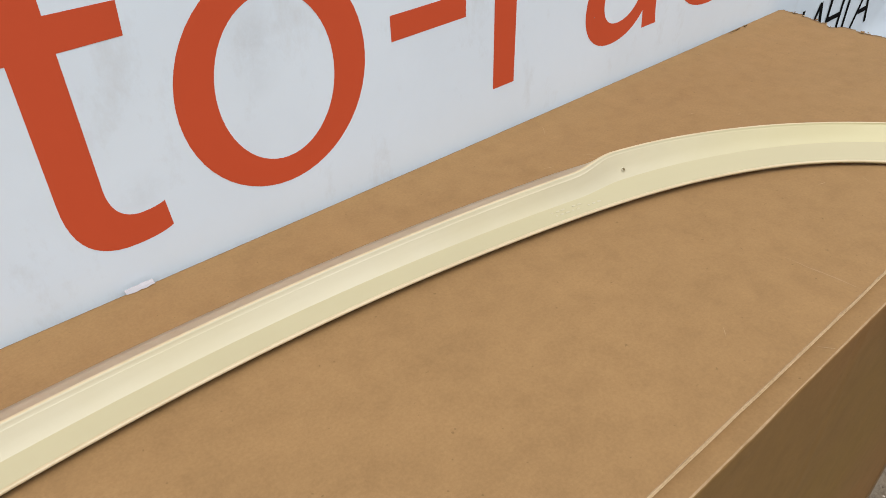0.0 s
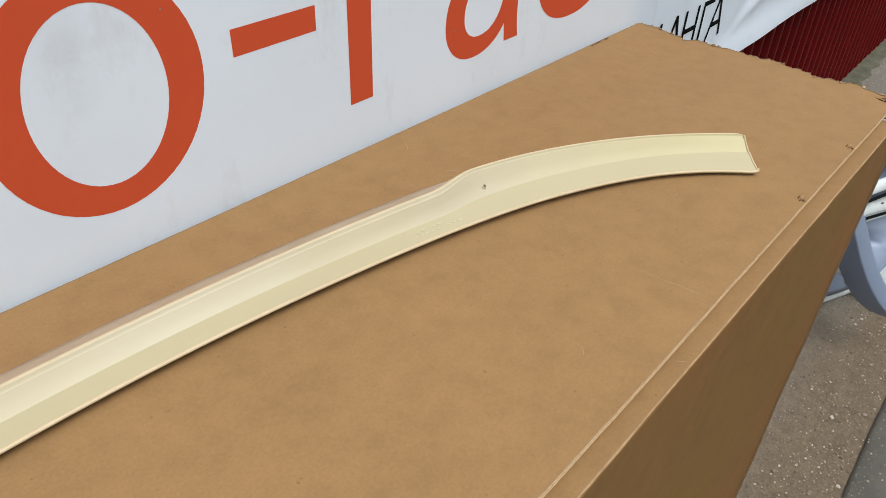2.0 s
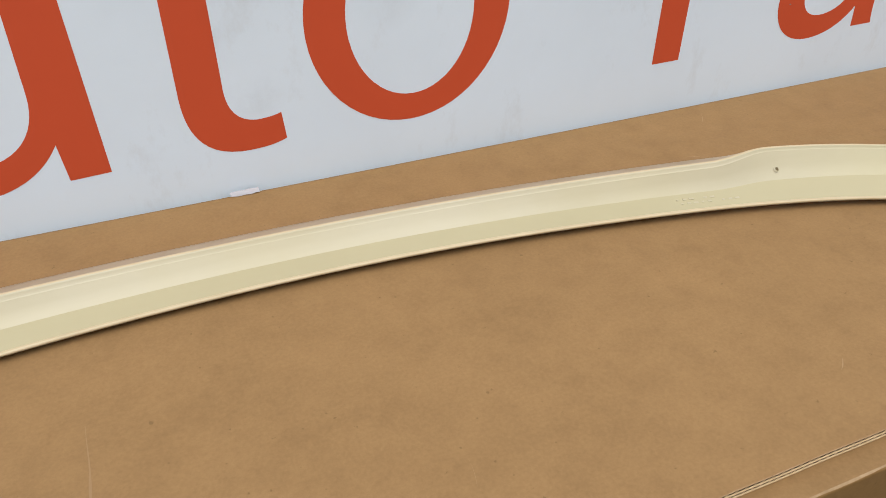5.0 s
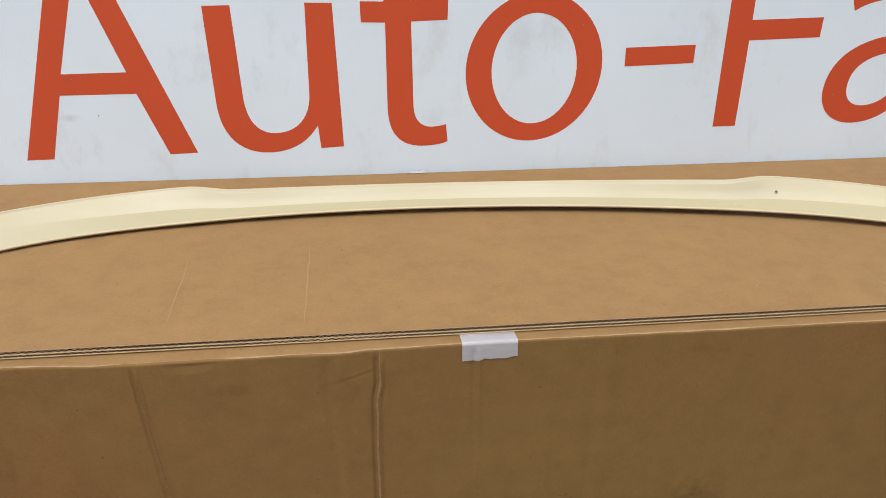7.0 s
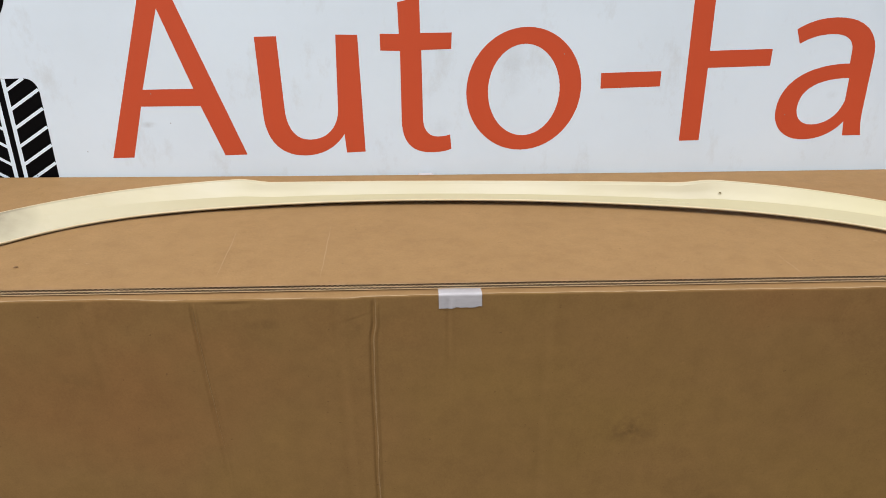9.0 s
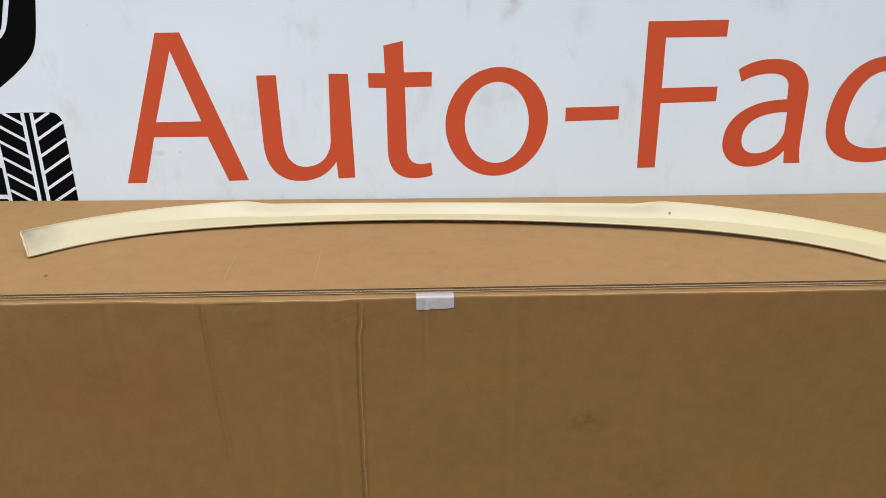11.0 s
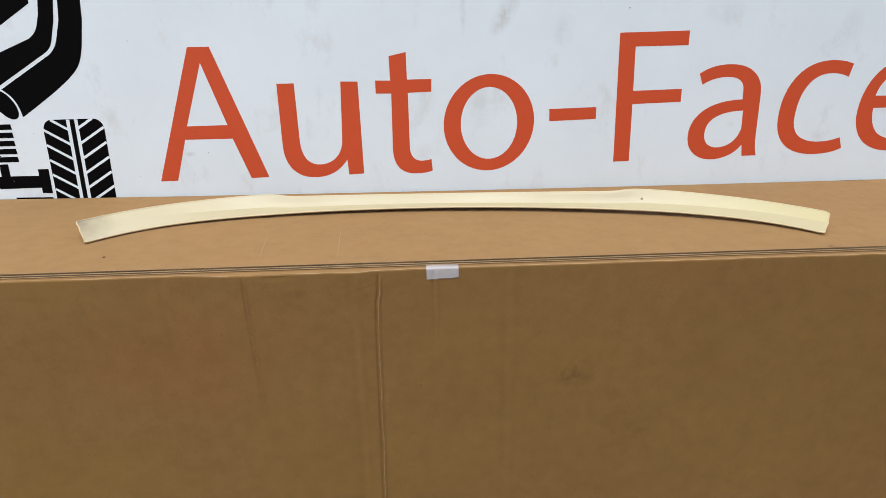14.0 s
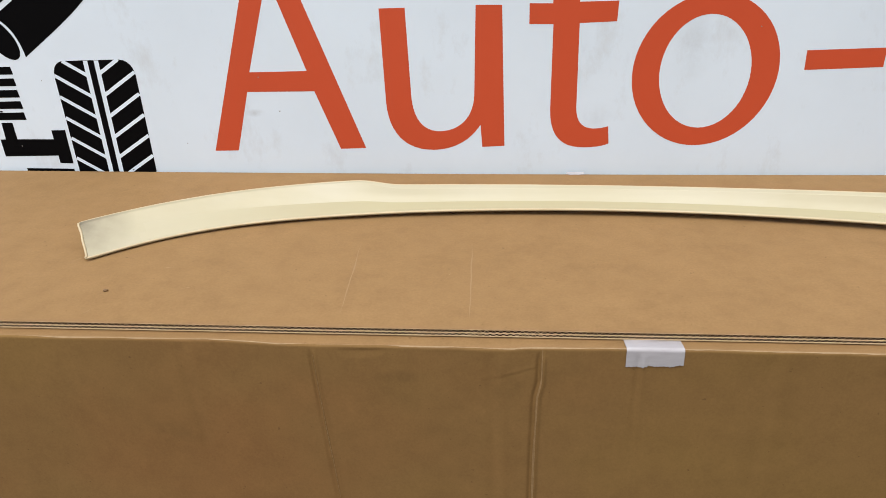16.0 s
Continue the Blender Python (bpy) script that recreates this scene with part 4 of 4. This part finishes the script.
for cx, cy, a, l in ((0.463, -0.036, 0.9, 0.026), (0.455, -0.111, -0.7, 0.024), (0.446, -0.117, -0.6, 0.016), (0.373, -0.122, 1.2, 0.018), (0.40, -0.10, -0.4, 0.012), (0.62, -0.13, -0.5, 0.012), (0.66, -0.17, 0.1, 0.008), (-0.42, -0.33, 0.4, 0.012), (-0.562, -0.267, 0.9, 0.022), (-0.457, -0.288, 0.2, 0.014), (-0.50, -0.375, 1.1, 0.014), (-0.16, -0.30, 1.3, 0.03), (0.66, -0.31, 0.5, 0.022), (0.683, -0.318, -0.8, 0.016), (0.70, -0.29, 0.2, 0.014), (0.61, -0.335, 1.0, 0.012), (0.57, -0.31, -0.3, 0.010), (0.74, -0.345, 0.9, 0.012), (0.64, -0.25, 0.1, 0.012), (0.79, -0.22, -0.6, 0.014), (0.30, -0.36, 0.7, 0.012), (0.05, -0.34, 1.4, 0.02)):
    bm = bmesh.new()
    rows = []
    for t in steps(-0.5, 0.5, 8):
        bend = 0.05 * l * (t * t * 4 - 1)
        x, y = cx + t * l * math.cos(a) - bend * math.sin(a), cy + t * l * math.sin(a) + bend * math.cos(a)
        w = 0.0005 * (1 - 1.7 * abs(t)) * (1 + 0.5 * wob(t * 9, cx * 40))
        rows.append([(x, y - w, surf_z(x, y) + 0.00012), (x, y + w, surf_z(x, y) + 0.00012)])
    grid(bm, rows)
    part("scratch", bm, scuff_mat, flap, "pale scratch in the board's paper")
# two long faint marks where the board is bent, and a wrinkle's light painted pale
faint = material("faint_bend_mark", (0.275, 0.166, 0.073), 0.75)
paint(faint, ramp_of(faint, noise_of(faint, place_of(faint), 70, 4), "Fac", [(0.35, (0.270, 0.161, 0.072)), (0.7, (0.292, 0.177, 0.081))]))
for cx, y0, y1, lean in ((-0.137, -0.225, -0.385, 0.002), (-0.26, -0.23, -0.375, 0.004), (0.423, -0.345, -0.411, 0.004)):
    bm = bmesh.new()
    rows = []
    for t in steps(0, 1, 24):
        x, y = cx + lean * t + 0.0012 * wob(t * 5, cx * 9), y0 + (y1 - y0) * t
        h = 0.0006 * math.sin(math.pi * t) * (1 + 0.8 * wob(t * 9, cx * 30)) + 0.0001
        rows.append([(x - h, y, surf_z(x, y) + 0.00012), (x + h, y, surf_z(x, y) + 0.00012)])
    grid(bm, rows)
    part("bend_mark", bm, faint, flap, "faint bend mark in the board")
# short pale wrinkles across the turned-in strip
for x0, lean in ((0.345, 0.005),):
    bm = bmesh.new()
    grid(bm, [[Vector(front_point(x0 + lean * t + q * 0.0006 * (1 - 0.7 * abs(2 * t - 1)), 0.0300 + 0.0105 * t)) + Vector((0, 0, 0.0003)) for q in (-1, 1)] for t in steps(0, 1, 12)])
    part("worn_crease_highlight", bm, card_edge, box, "pale wrinkle across the strip")
bm = bmesh.new()
bmesh.ops.create_icosphere(bm, subdivisions=2, radius=0.0022, matrix=Matrix.Translation((-0.5, -0.338, top_z(-0.5, -0.333) + 0.001)) @ Matrix.Diagonal((1.2, 0.9, 0.5, 1)))
thing("crumb", bm, brown_tape, True, label="small dark brown crumb lying on the box", category="crumb")

# ---- car spoiler ----
SP_X, SP_TURN = 0.075, radians(-4.0)


def lip_b(a):
    u = a / 0.62
    return -0.151 - 0.1089 * u ** 2 + 0.0197 * u ** 4 - 0.1060 * u ** 6


def rim_b(a):
    u, w = a / 0.62, abs(a) - 0.38
    inner, outer = -0.1185 - 0.106 * u * u, -0.1493 - 0.2532 * w - 1.2898 * w * w
    k = smooth_step(0.292, 0.348, abs(a))
    return inner * (1 - k) + outer * k


def sp_world(a, b, z):
    c, s = math.cos(SP_TURN), math.sin(SP_TURN)
    return (SP_X + a * c - b * s, a * s + b * c, z)


def sp_section(s):
    al, ar = 0.605 * s, (0.635 if s < 0 else 0.627) * s
    ar += 0.003 * smooth_step(0.8, 1.0, -s)
    far = smooth_step(0.55, 1.0, -s)
    near_end = smooth_step(0.25, 0.8, s)
    tip = smooth_step(0.7, 1.0, s)
    bl, br = lip_b(al) - 0.0012 + 0.010 * far + 0.005 * near_end + 0.008 * tip, rim_b(ar) + 0.016 * smooth_step(0.42, 0.95, -s) + 0.006 * smooth_step(0.5, 0.9, s) + 0.004 * tip
    k = smooth_step(0.292, 0.348, abs(ar))
    zl = 0.9142 - 0.0060 * s - 0.0015 * s ** 4
    zr = (0.9311 + 0.0258 * (ar / 0.62) ** 2) * (1 - k) + (0.9405 - 0.0060 * max(0, abs(ar) - 0.345) / 0.29) * k - 0.003 * s + 0.005 * smooth_step(0.6, 1.0, -s)
    plain = smooth_step(0.62, 0.92, -s)
    zf, bf, af = zl + (0.10 + 0.30 * s * s + 0.13 * plain) * (zr - zl), bl + (0.60 + 0.01 * abs(s)) * (br - bl), al + (0.66 if s > 0 else 0.62) * (ar - al)
    h = 0.7 - 0.2 * k
    back, drop = 0.0245 * (1 - k) + 0.003 * k, 0.0115 * (1 - k) + 0.006 * k
    # rounded end corners, and the one end reaches a little further
    q = max(0.0, (abs(s) - 0.986) / 0.014)
    q = 1 - math.sqrt(max(0.0, 1 - q * q))
    al, bl, zl = (a + (b - a) * (0.14 if s > 0 else 0.05) * q for a, b in ((al, af), (bl, bf), (zl, zf)))
    ar, br, zr = (a + (b - a) * (0.09 if s > 0 else 0.03) * q for a, b in ((ar, af), (br, bf), (zr, zf)))
    reach = 0.0110 * smooth_step(0.45, 1.0, s)
    al, af, ar = al + reach, af + reach + 0.001 * tip, ar + reach
    w = 0.72
    pts = [
        (al, bl - 0.0008, zl - 0.0022), (al, bl - 0.0022, zl - 0.0004), (al, bl - 0.0022 + 0.0010 * w, zl - 0.0004 + 0.0018 * w), (al, bl - 0.0022 + 0.0034 * w, zl - 0.0004 + 0.0020 * w), (al, bl - 0.0022 + 0.0046 * w, zl - 0.0004 + 0.0014 * w),
        ((al + af) / 2, (bl + bf) / 2 + 0.0006, (zl + zf) / 2 + 0.0003), (af, bf - 0.0006, zf), (af, bf + 0.0005, zf + 0.0006),
        ((ar + af) / 2, (br + bf) / 2 - 0.0004, (zr + zf) / 2 - 0.0004), (ar, br - 0.0050 * h, zr - 0.0052 * h), (ar, br - 0.0036 * h, zr - 0.0046 * h), (ar, br - 0.0026 * h, zr - 0.0012 * h), (ar, br - 0.0010, zr), (ar, br + 0.0012, zr), (ar, br + 0.0026, zr - 0.0010),
        (ar, br + back * 0.5, zr - drop * 0.42), (ar, br + back, zr - drop), (ar, br + back + 0.0004, zr - drop - 0.0020), (ar, br + back * 0.6, zr - drop * 0.8 - 0.003),
        (ar, br - 0.001, zr - 0.0056), (af, bf + 0.002, zf - 0.0030), (al, bl + 0.003, zl - 0.0024),
    ]
    return [sp_world(*p) for p in pts]


bead_mat = material("pale_plastic_edge", (0.52, 0.44, 0.31), 0.5)
paint(bead_mat, ramp_of(bead_mat, noise_of(bead_mat, place_of(bead_mat), 40, 4), "Fac", [(0.3, (0.48, 0.385, 0.235)), (0.7, (0.55, 0.45, 0.29))]))
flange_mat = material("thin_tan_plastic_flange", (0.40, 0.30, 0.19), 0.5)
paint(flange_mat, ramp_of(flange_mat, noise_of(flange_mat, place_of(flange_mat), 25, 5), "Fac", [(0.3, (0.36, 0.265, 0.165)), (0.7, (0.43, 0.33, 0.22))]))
spoiler = empty("car_spoiler", (SP_X, -0.2, 0.905), label="raw cream-yellow plastic car boot spoiler lying on the cardboard box", category="car spoiler")
bm = bmesh.new()
made = grid(bm, [sp_section(s) for s in steps(-1, -0.986, 9) + steps(-0.986, 0.986, 178)[1:] + steps(0.986, 1, 9)[1:]], True)
for end in (made[0], made[-1]):
    for ring in ((0, 1, 2, 3, 4, 21), (4, 5, 6, 20, 21), (6, 7, 8, 9, 19, 20), (9, 10, 11, 12, 13, 14, 19), (14, 15, 16, 17, 18, 19)):
        bm.faces.new([end[k] for k in ring])
bm.faces.ensure_lookup_table()
# the lower facet gets the darker, yellower copy, which paints the facet contrast
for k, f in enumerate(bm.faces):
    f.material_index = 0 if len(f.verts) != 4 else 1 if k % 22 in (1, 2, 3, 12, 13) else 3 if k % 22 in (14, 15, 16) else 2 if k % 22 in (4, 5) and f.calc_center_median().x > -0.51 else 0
# crisp lines between the two facets and beside the beads
for a, b in zip(made, made[1:]):
    for k in (4, 6, 9):
        bm.edges.get((a[k], b[k])).smooth = k == 6 and a[0].co.x < -0.40
shell = part("shell", bm, [spoiler_mat, bead_mat, yellow_shaded_plastic, flange_mat], spoiler, smooth=True)
for p in shell.data.polygons:
    p.use_smooth = len(p.vertices) == 4
# thin rolled bead that runs round both ends
for s in (-1, 1):
    p = sp_section(s)
    line = [Vector(p[k]) + Vector((-0.0006 * s, 0, 0)) for k in (2, 4, 5, 6, 7, 8, 9, 12)]
    bm = bmesh.new()
    rows = []
    for k, q in enumerate(line):
        d = (line[min(k + 1, len(line) - 1)] - line[max(k - 1, 0)]).normalized()
        e1 = d.cross(Vector((1, 0, 0))).normalized()
        e2 = d.cross(e1)
        rows.append([q + (e1 * math.cos(t) + e2 * math.sin(t)) * (0.0013 if s < 0 else 0.0009) for t in (0, 0.785, 1.571, 2.356, 3.142, 3.927, 4.712, 5.498)])
    made = grid(bm, rows, True)
    bm.faces.new(made[0])
    bm.faces.new(made[-1])
    part("end_bead", bm, bead_mat, shell, "pale rolled edge", smooth=True)
# flat brown disc: the shade inside the drilled hole is put into its colour
hole_mat = material("hole_shade_brown", (0.14, 0.105, 0.05), 0.8)


def on_facet(a, t):
    """A point of the upper (t 0..1) or lower (t -1..0) facet at a."""
    s = a / 0.622
    p = sp_section(s)
    f0, r0, l0 = Vector(p[7]), Vector(p[9]), Vector(p[4])
    return f0.lerp(r0, t) if t >= 0 else f0.lerp(l0, -t)


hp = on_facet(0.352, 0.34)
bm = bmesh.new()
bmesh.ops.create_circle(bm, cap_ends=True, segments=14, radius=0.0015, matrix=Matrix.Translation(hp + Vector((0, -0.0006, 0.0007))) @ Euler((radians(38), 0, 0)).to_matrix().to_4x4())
hole = part("screw_hole", bm, hole_mat, spoiler, "flat brown disc standing in for a small drilled hole")
bm = bmesh.new()
bmesh.ops.create_cone(bm, segments=14, radius1=0.0026, radius2=0.0017, depth=0.0008, matrix=Matrix.Translation(hp + Vector((0, -0.0003, 0.0003))) @ Euler((radians(38), 0, 0)).to_matrix().to_4x4())
part("hole_rim", bm, spoiler_mat, hole)
# moulded marks that cannot be read
for row, (t, n) in enumerate(((-0.40, 6), (-0.64, 9))):
    for k in range(n):
        a = 0.258 + k * 0.0062 + 0.003 * (row % 2)
        if (row, k) in ((0, 3), (1, 5)):
            continue
        p, e, f = on_facet(a, t), on_facet(a + 0.004, t), on_facet(a, t + 0.06)
        d = (e - p).normalized()
        up = d.cross((f - p).normalized()).normalized()
        bm = bmesh.new()
        w = 0.0013 + 0.0007 * ((k * 7 + row * 3) % 3)
        block(bm, (-w * 0.8, -0.0009, -0.0006), (w * 0.8, 0.0009, 0.00012), 0.0001)
        bm.transform(Matrix.Translation(p) @ Matrix((d, up.cross(d), up)).transposed().to_4x4())
        part("moulded_mark", bm, spoiler_mat, spoiler, "raised moulded mark")


# ---- heap of spare bumpers beside the box ----
def bez(p, t):
    w = ((1 - t) ** 3, 3 * t * (1 - t) ** 2, 3 * t * t * (1 - t), t ** 3)
    return sum((Vector(q) * a for q, a in zip(p, w)), Vector())


def swept(path, section, n=30, taper=None, hint=(0, 0, 1), thick=0.004):
    """A bent plastic skin: section points (across, out) carried along a Bezier path."""
    bm = bmesh.new()
    rows = []
    for k in range(n + 1):
        t = k / n
        p = bez(path, t)
        d = (bez(path, min(1, t + 0.01)) - bez(path, max(0, t - 0.01))).normalized()
        side = d.cross(Vector(hint)).normalized()
        upv = side.cross(d)
        s = taper(t) if taper else 1
        rows.append([p + upv * a * s + side * o * s for a, o in section] + [p + upv * a * s + side * (o * s - thick) for a, o in reversed(section)])
    made = grid(bm, rows, True)
    bm.faces.new(made[0])
    bm.faces.new(made[-1])
    return bm


def heap_item(name, label, category, path, section, mat, hint=(0, 0, 1), taper=None, thick=0.004):
    bm = swept(path, section, 34, taper, hint, thick)
    return thing(name, bm, mat, True, label=label, category=category, group="heap of spare car body parts")


heap_item("bumper_cover", "chalky white car bumper cover standing on the ground", "car bumper", [(1.60, -0.215, 0.062), (1.90, -0.41, 0.062), (2.15, -0.52, 0.062), (2.9, -0.64, 0.062)], [(-0.06, 0.0), (-0.052, 0.010), (-0.04, 0.012), (-0.036, 0.006), (-0.01, -0.004), (0.02, -0.02), (0.05, -0.05), (0.06, -0.08)], off_white, thick=0.005)
heap_item("bumper_cover", "pale blue-grey primed bumper cover resting on the white one", "car bumper", [(1.60, -0.19, 0.115), (1.74, -0.325, 0.115), (1.80, -0.37, 0.115), (1.93, -0.42, 0.12)], [(-0.055, 0.012), (-0.03, 0.016), (0.0, 0.008), (0.03, -0.012), (0.05, -0.04), (0.055, -0.07)], blue_grey, thick=0.005)
heap_item("bumper_cover", "tall chalky white bumper cover leaning behind the others", "car bumper", [(1.965, -0.43, 0.125), (2.1, -0.475, 0.13), (2.3, -0.515, 0.135), (2.9, -0.60, 0.14)], [(-0.115, 0.012), (-0.06, 0.012), (-0.01, 0.004), (0.05, -0.016), (0.10, -0.05)], off_white, hint=(0.15, 0.45, 0.88), thick=0.005)
heap_item("plastic_bracket", "small white plastic bracket wedged between the bumpers", "bracket", [(1.772, -0.366, 0.172), (1.792, -0.380, 0.170), (1.800, -0.398, 0.165), (1.762, -0.412, 0.150)], [(-0.012, 0.0), (-0.008, 0.004), (0.008, 0.004), (0.012, 0.0)], off_white, hint=(0.27, 0.66, 0.70), thick=0.005)


def fender_shell():
    """A pressed panel that narrows downwards to a foot, with slanting creases."""
    left = [(1.745, -0.387, 0.335), (1.725, -0.42, 0.30), (1.705, -0.445, 0.262), (1.712, -0.440, 0.175)]
    right = [(1.846, -0.468, 0.373), (1.812, -0.486, 0.325), (1.768, -0.490, 0.285), (1.724, -0.452, 0.175)]
    out = Vector((-0.5, -0.35, 0.6)).normalized()
    bm = bmesh.new()
    front = []
    for j in range(45):
        v = j / 44
        a, b = bez(left, v), bez(right, v)
        row = []
        for i in range(33):
            u = i / 32
            bulge = 0.012 * math.sin(math.pi * u) * (1 - v) - 0.020 * (u - 0.5) ** 2
            press = 0.010 * math.tanh((0.42 + 0.75 * (u - 0.5) - 2.2 * (v - 0.12)) * 7) * (1 - v) ** 2
            press += 0.008 * math.tanh((0.05 + 0.9 * (u - 0.5) - 1.5 * (v - 0.45)) * 14) * (1 - v) - 0.006 * math.tanh((0.30 + 0.6 * (u - 0.5) - 1.9 * (v - 0.30)) * 16) * (1 - v)
            lip = 0.008 * math.exp(-((1 - u) / 0.05) ** 2)
            row.append(a.lerp(b, u) + out * (bulge + press + lip))
        front.append(row)
    f1 = grid(bm, front)
    f2 = grid(bm, [[p - out * 0.004 for p in row] for row in front])
    for a, b in ((f1[0], f2[0]), (f1[-1], f2[-1]), ([r[0] for r in f1], [r[0] for r in f2]), ([r[-1] for r in f1], [r[-1] for r in f2])):
        for i in range(len(a) - 1):
            bm.faces.new((a[i], a[i + 1], b[i + 1], b[i]))
    return bm


thing("car_fender", fender_shell(), blue_pale, True, label="pale blue primed fender shell with a pressed crease", category="car fender", group="heap of spare car body parts")
heap_item("bumper_end", "blue-grey primed curved bumper end hanging from the heap", "car bumper", [(1.60, -0.355, 0.46), (1.635, -0.41, 0.34), (1.673, -0.45, 0.214), (1.780, -0.548, 0.097)], [(-0.042, -0.034), (-0.024, -0.010), (-0.0115, 0.008), (-0.0095, 0.0105), (-0.006, 0.0105), (0.010, 0.004), (0.024, -0.001), (0.030, -0.007)], blue_grey, hint=(0.75, -0.65, 0.25), taper=lambda t: 1.0 if t < 0.6 else 1.0 - 0.93 * ((t - 0.6) / 0.4) ** 4.2, thick=0.005)
for path in ([(1.50, -0.31, 0.415), (1.632, -0.375, 0.42), (1.717, -0.42, 0.425), (2.3, -0.72, 0.45)], [(1.50, -0.325, 0.468), (1.634, -0.377, 0.47), (1.715, -0.408, 0.475), (2.3, -0.63, 0.49)]):
    g = 0.66 if path[0][2] > 0.44 else 0.85
    strip = empty("trim_strip", bez(path, 0.5), label="long chalky white plastic trim strip with dark slots", category="trim strip", group="heap of spare car body parts")
    part("strip", swept(path, [(-0.021 * g, -0.004), (-0.018 * g, 0.004), (0.0, 0.006), (0.017 * g, 0.005), (0.021 * g, -0.002)], 34, None, (0.27, 0.66, 0.70), 0.006), off_white, strip, smooth=True)
    # a near-black strip paints the shaded gap under the trim
    part("gap_shade", swept([(x - 0.006, y - 0.015, z - 0.018) for x, y, z in path], [(-0.003, -0.003), (0.004, -0.004)], 30, None, (0.27, 0.66, 0.70), 0.006), black_gap, strip, "near-black strip painted for the shaded gap below")
    # the shade of the open slots is put in as flat grey-brown patches
    for t in (0.30, 0.44):
        p, q = bez(path, t), bez(path, t + 0.012)
        n = Vector((0.27, 0.66, 0.70)).normalized()
        part("slot", swept([p, p.lerp(q, 0.33), p.lerp(q, 0.66), q], [(-0.002, 0.0075), (0.002, 0.0075)], 3, None, (0.27, 0.66, 0.70), 0.003), slot_tone, strip, "small grey-brown patch standing in for a slot")
heap_item("spoiler_bar", "blue-grey primed spoiler bar on top of the heap", "car spoiler", [(1.60, -0.25, 0.49), (1.77, -0.355, 0.50), (1.877, -0.426, 0.50), (2.5, -0.70, 0.50)], [(-0.022, 0.0), (-0.014, 0.010), (0.014, 0.012), (0.022, 0.0)], blue_grey, hint=(0.27, 0.66, 0.70), thick=0.016)
heap_item("spoiler_bar", "chalky white spoiler bar across the heap", "car spoiler", [(1.80, -0.34, 0.49), (1.898, -0.376, 0.50), (1.998, -0.402, 0.50), (2.7, -0.56, 0.47)], [(-0.016, 0.0), (-0.01, 0.010), (0.01, 0.012), (0.016, 0.0)], off_white, hint=(0.27, 0.66, 0.70), thick=0.014)
heap_item("door_skirt", "dull blue-grey side skirt under the trim strips", "car body part", [(1.60, -0.22, 0.40), (1.80, -0.35, 0.42), (1.93, -0.42, 0.43), (2.5, -0.66, 0.42)], [(-0.05, -0.01), (-0.02, 0.006), (0.02, 0.01), (0.045, 0.0)], blue_grey, hint=(0.27, 0.66, 0.70), thick=0.012)

# ---- weeds along the fence's foot ----
verts, faces = [], []
rnd = random.Random(21)
for k in range(500):
    x = 3.3 + 2.8 * rnd.random() ** 0.8
    y = WALL_Y - abs(rnd.gauss(0, 0.06)) - 0.004
    h, a = rnd.uniform(0.003, 0.011), rnd.uniform(0, 6.3)
    dx, dy, w = math.cos(a), math.sin(a), rnd.uniform(0.0015, 0.003)
    lean = rnd.uniform(0.1, 0.7) * h
    b = len(verts)
    verts += [(x - dy * w, y + dx * w, -0.004), (x + dy * w, y - dx * w, -0.004), (x + dx * lean * 0.4, y + dy * lean * 0.4, h * 0.65), (x + dx * lean, min(WALL_Y - 0.003, y + dy * lean), h)]
    faces += [(b, b + 1, b + 2), (b + 1, b + 3, b + 2)]
me = bpy.data.meshes.new("grass")
me.from_pydata(verts, [], faces)
me.materials.append(grass_mat)
tagged(new("grass", me), label="sparse dry weeds along the fence", category="grass", kind="stuff")

# dark patch on the ground at the far end
dark_marks = material("dark_earth", (0.06, 0.052, 0.045), 0.9)
dark_marks.node_tree.nodes["Principled BSDF"].inputs["Specular IOR Level"].default_value = 0.05
paint(dark_marks, ramp_of(dark_marks, noise_of(dark_marks, place_of(dark_marks), 9, 5), "Fac", [(0.3, (0.024, 0.021, 0.018)), (0.7, (0.05, 0.045, 0.038))]))
bm = bmesh.new()
rows = []
for j in range(9):
    row = []
    for k in range(48):
        a = 2 * math.pi * k / 48
        r = (1 + 0.16 * wob(math.cos(a) * 2, math.sin(a) * 2, 5)) * (0.02 + 0.98 * j / 8)
        x, y = 4.70 + 0.50 * r * math.cos(a), -0.17 + 0.19 * r * math.sin(a)
        row.append((x, y, ground_z(x, y) + (0.0 if j == 8 else 0.005)))
    rows.append(row)
grid(bm, rows, True)
thing("dark_patch", bm, dark_marks, True, label="dark patch of ground near the fence", category="ground", kind="structure")

# low moss and dirt along the fence's foot, darkened to carry the shade there
moss = material("mossy_dirt_shaded", (0.1, 0.1, 0.07), 0.95)
paint(moss, ramp_of(moss, noise_of(moss, place_of(moss), 14, 6, 0.7), "Fac", [(0.3, (0.055, 0.058, 0.036)), (0.55, (0.095, 0.095, 0.062)), (0.75, (0.15, 0.14, 0.11))]))
bm = bmesh.new()
rows = []
for x in steps(3.0, 6.0, 120):
    wide = 0.075 + 0.05 * wob(x * 3, 4) + 0.03 * wob(x * 11, 6)
    rows.append([(x, WALL_Y + 0.002 - wide * k / 5, ground_z(x, WALL_Y - wide * k / 5) + (0.007 if k < 5 else -0.001) + 0.003 * wob(x * 30, k * 2)) for k in range(6)])
grid(bm, rows)
thing("moss", bm, moss, True, label="low dull green moss and dirt, darkened to paint the shade at the fence's foot", category="moss", kind="stuff")
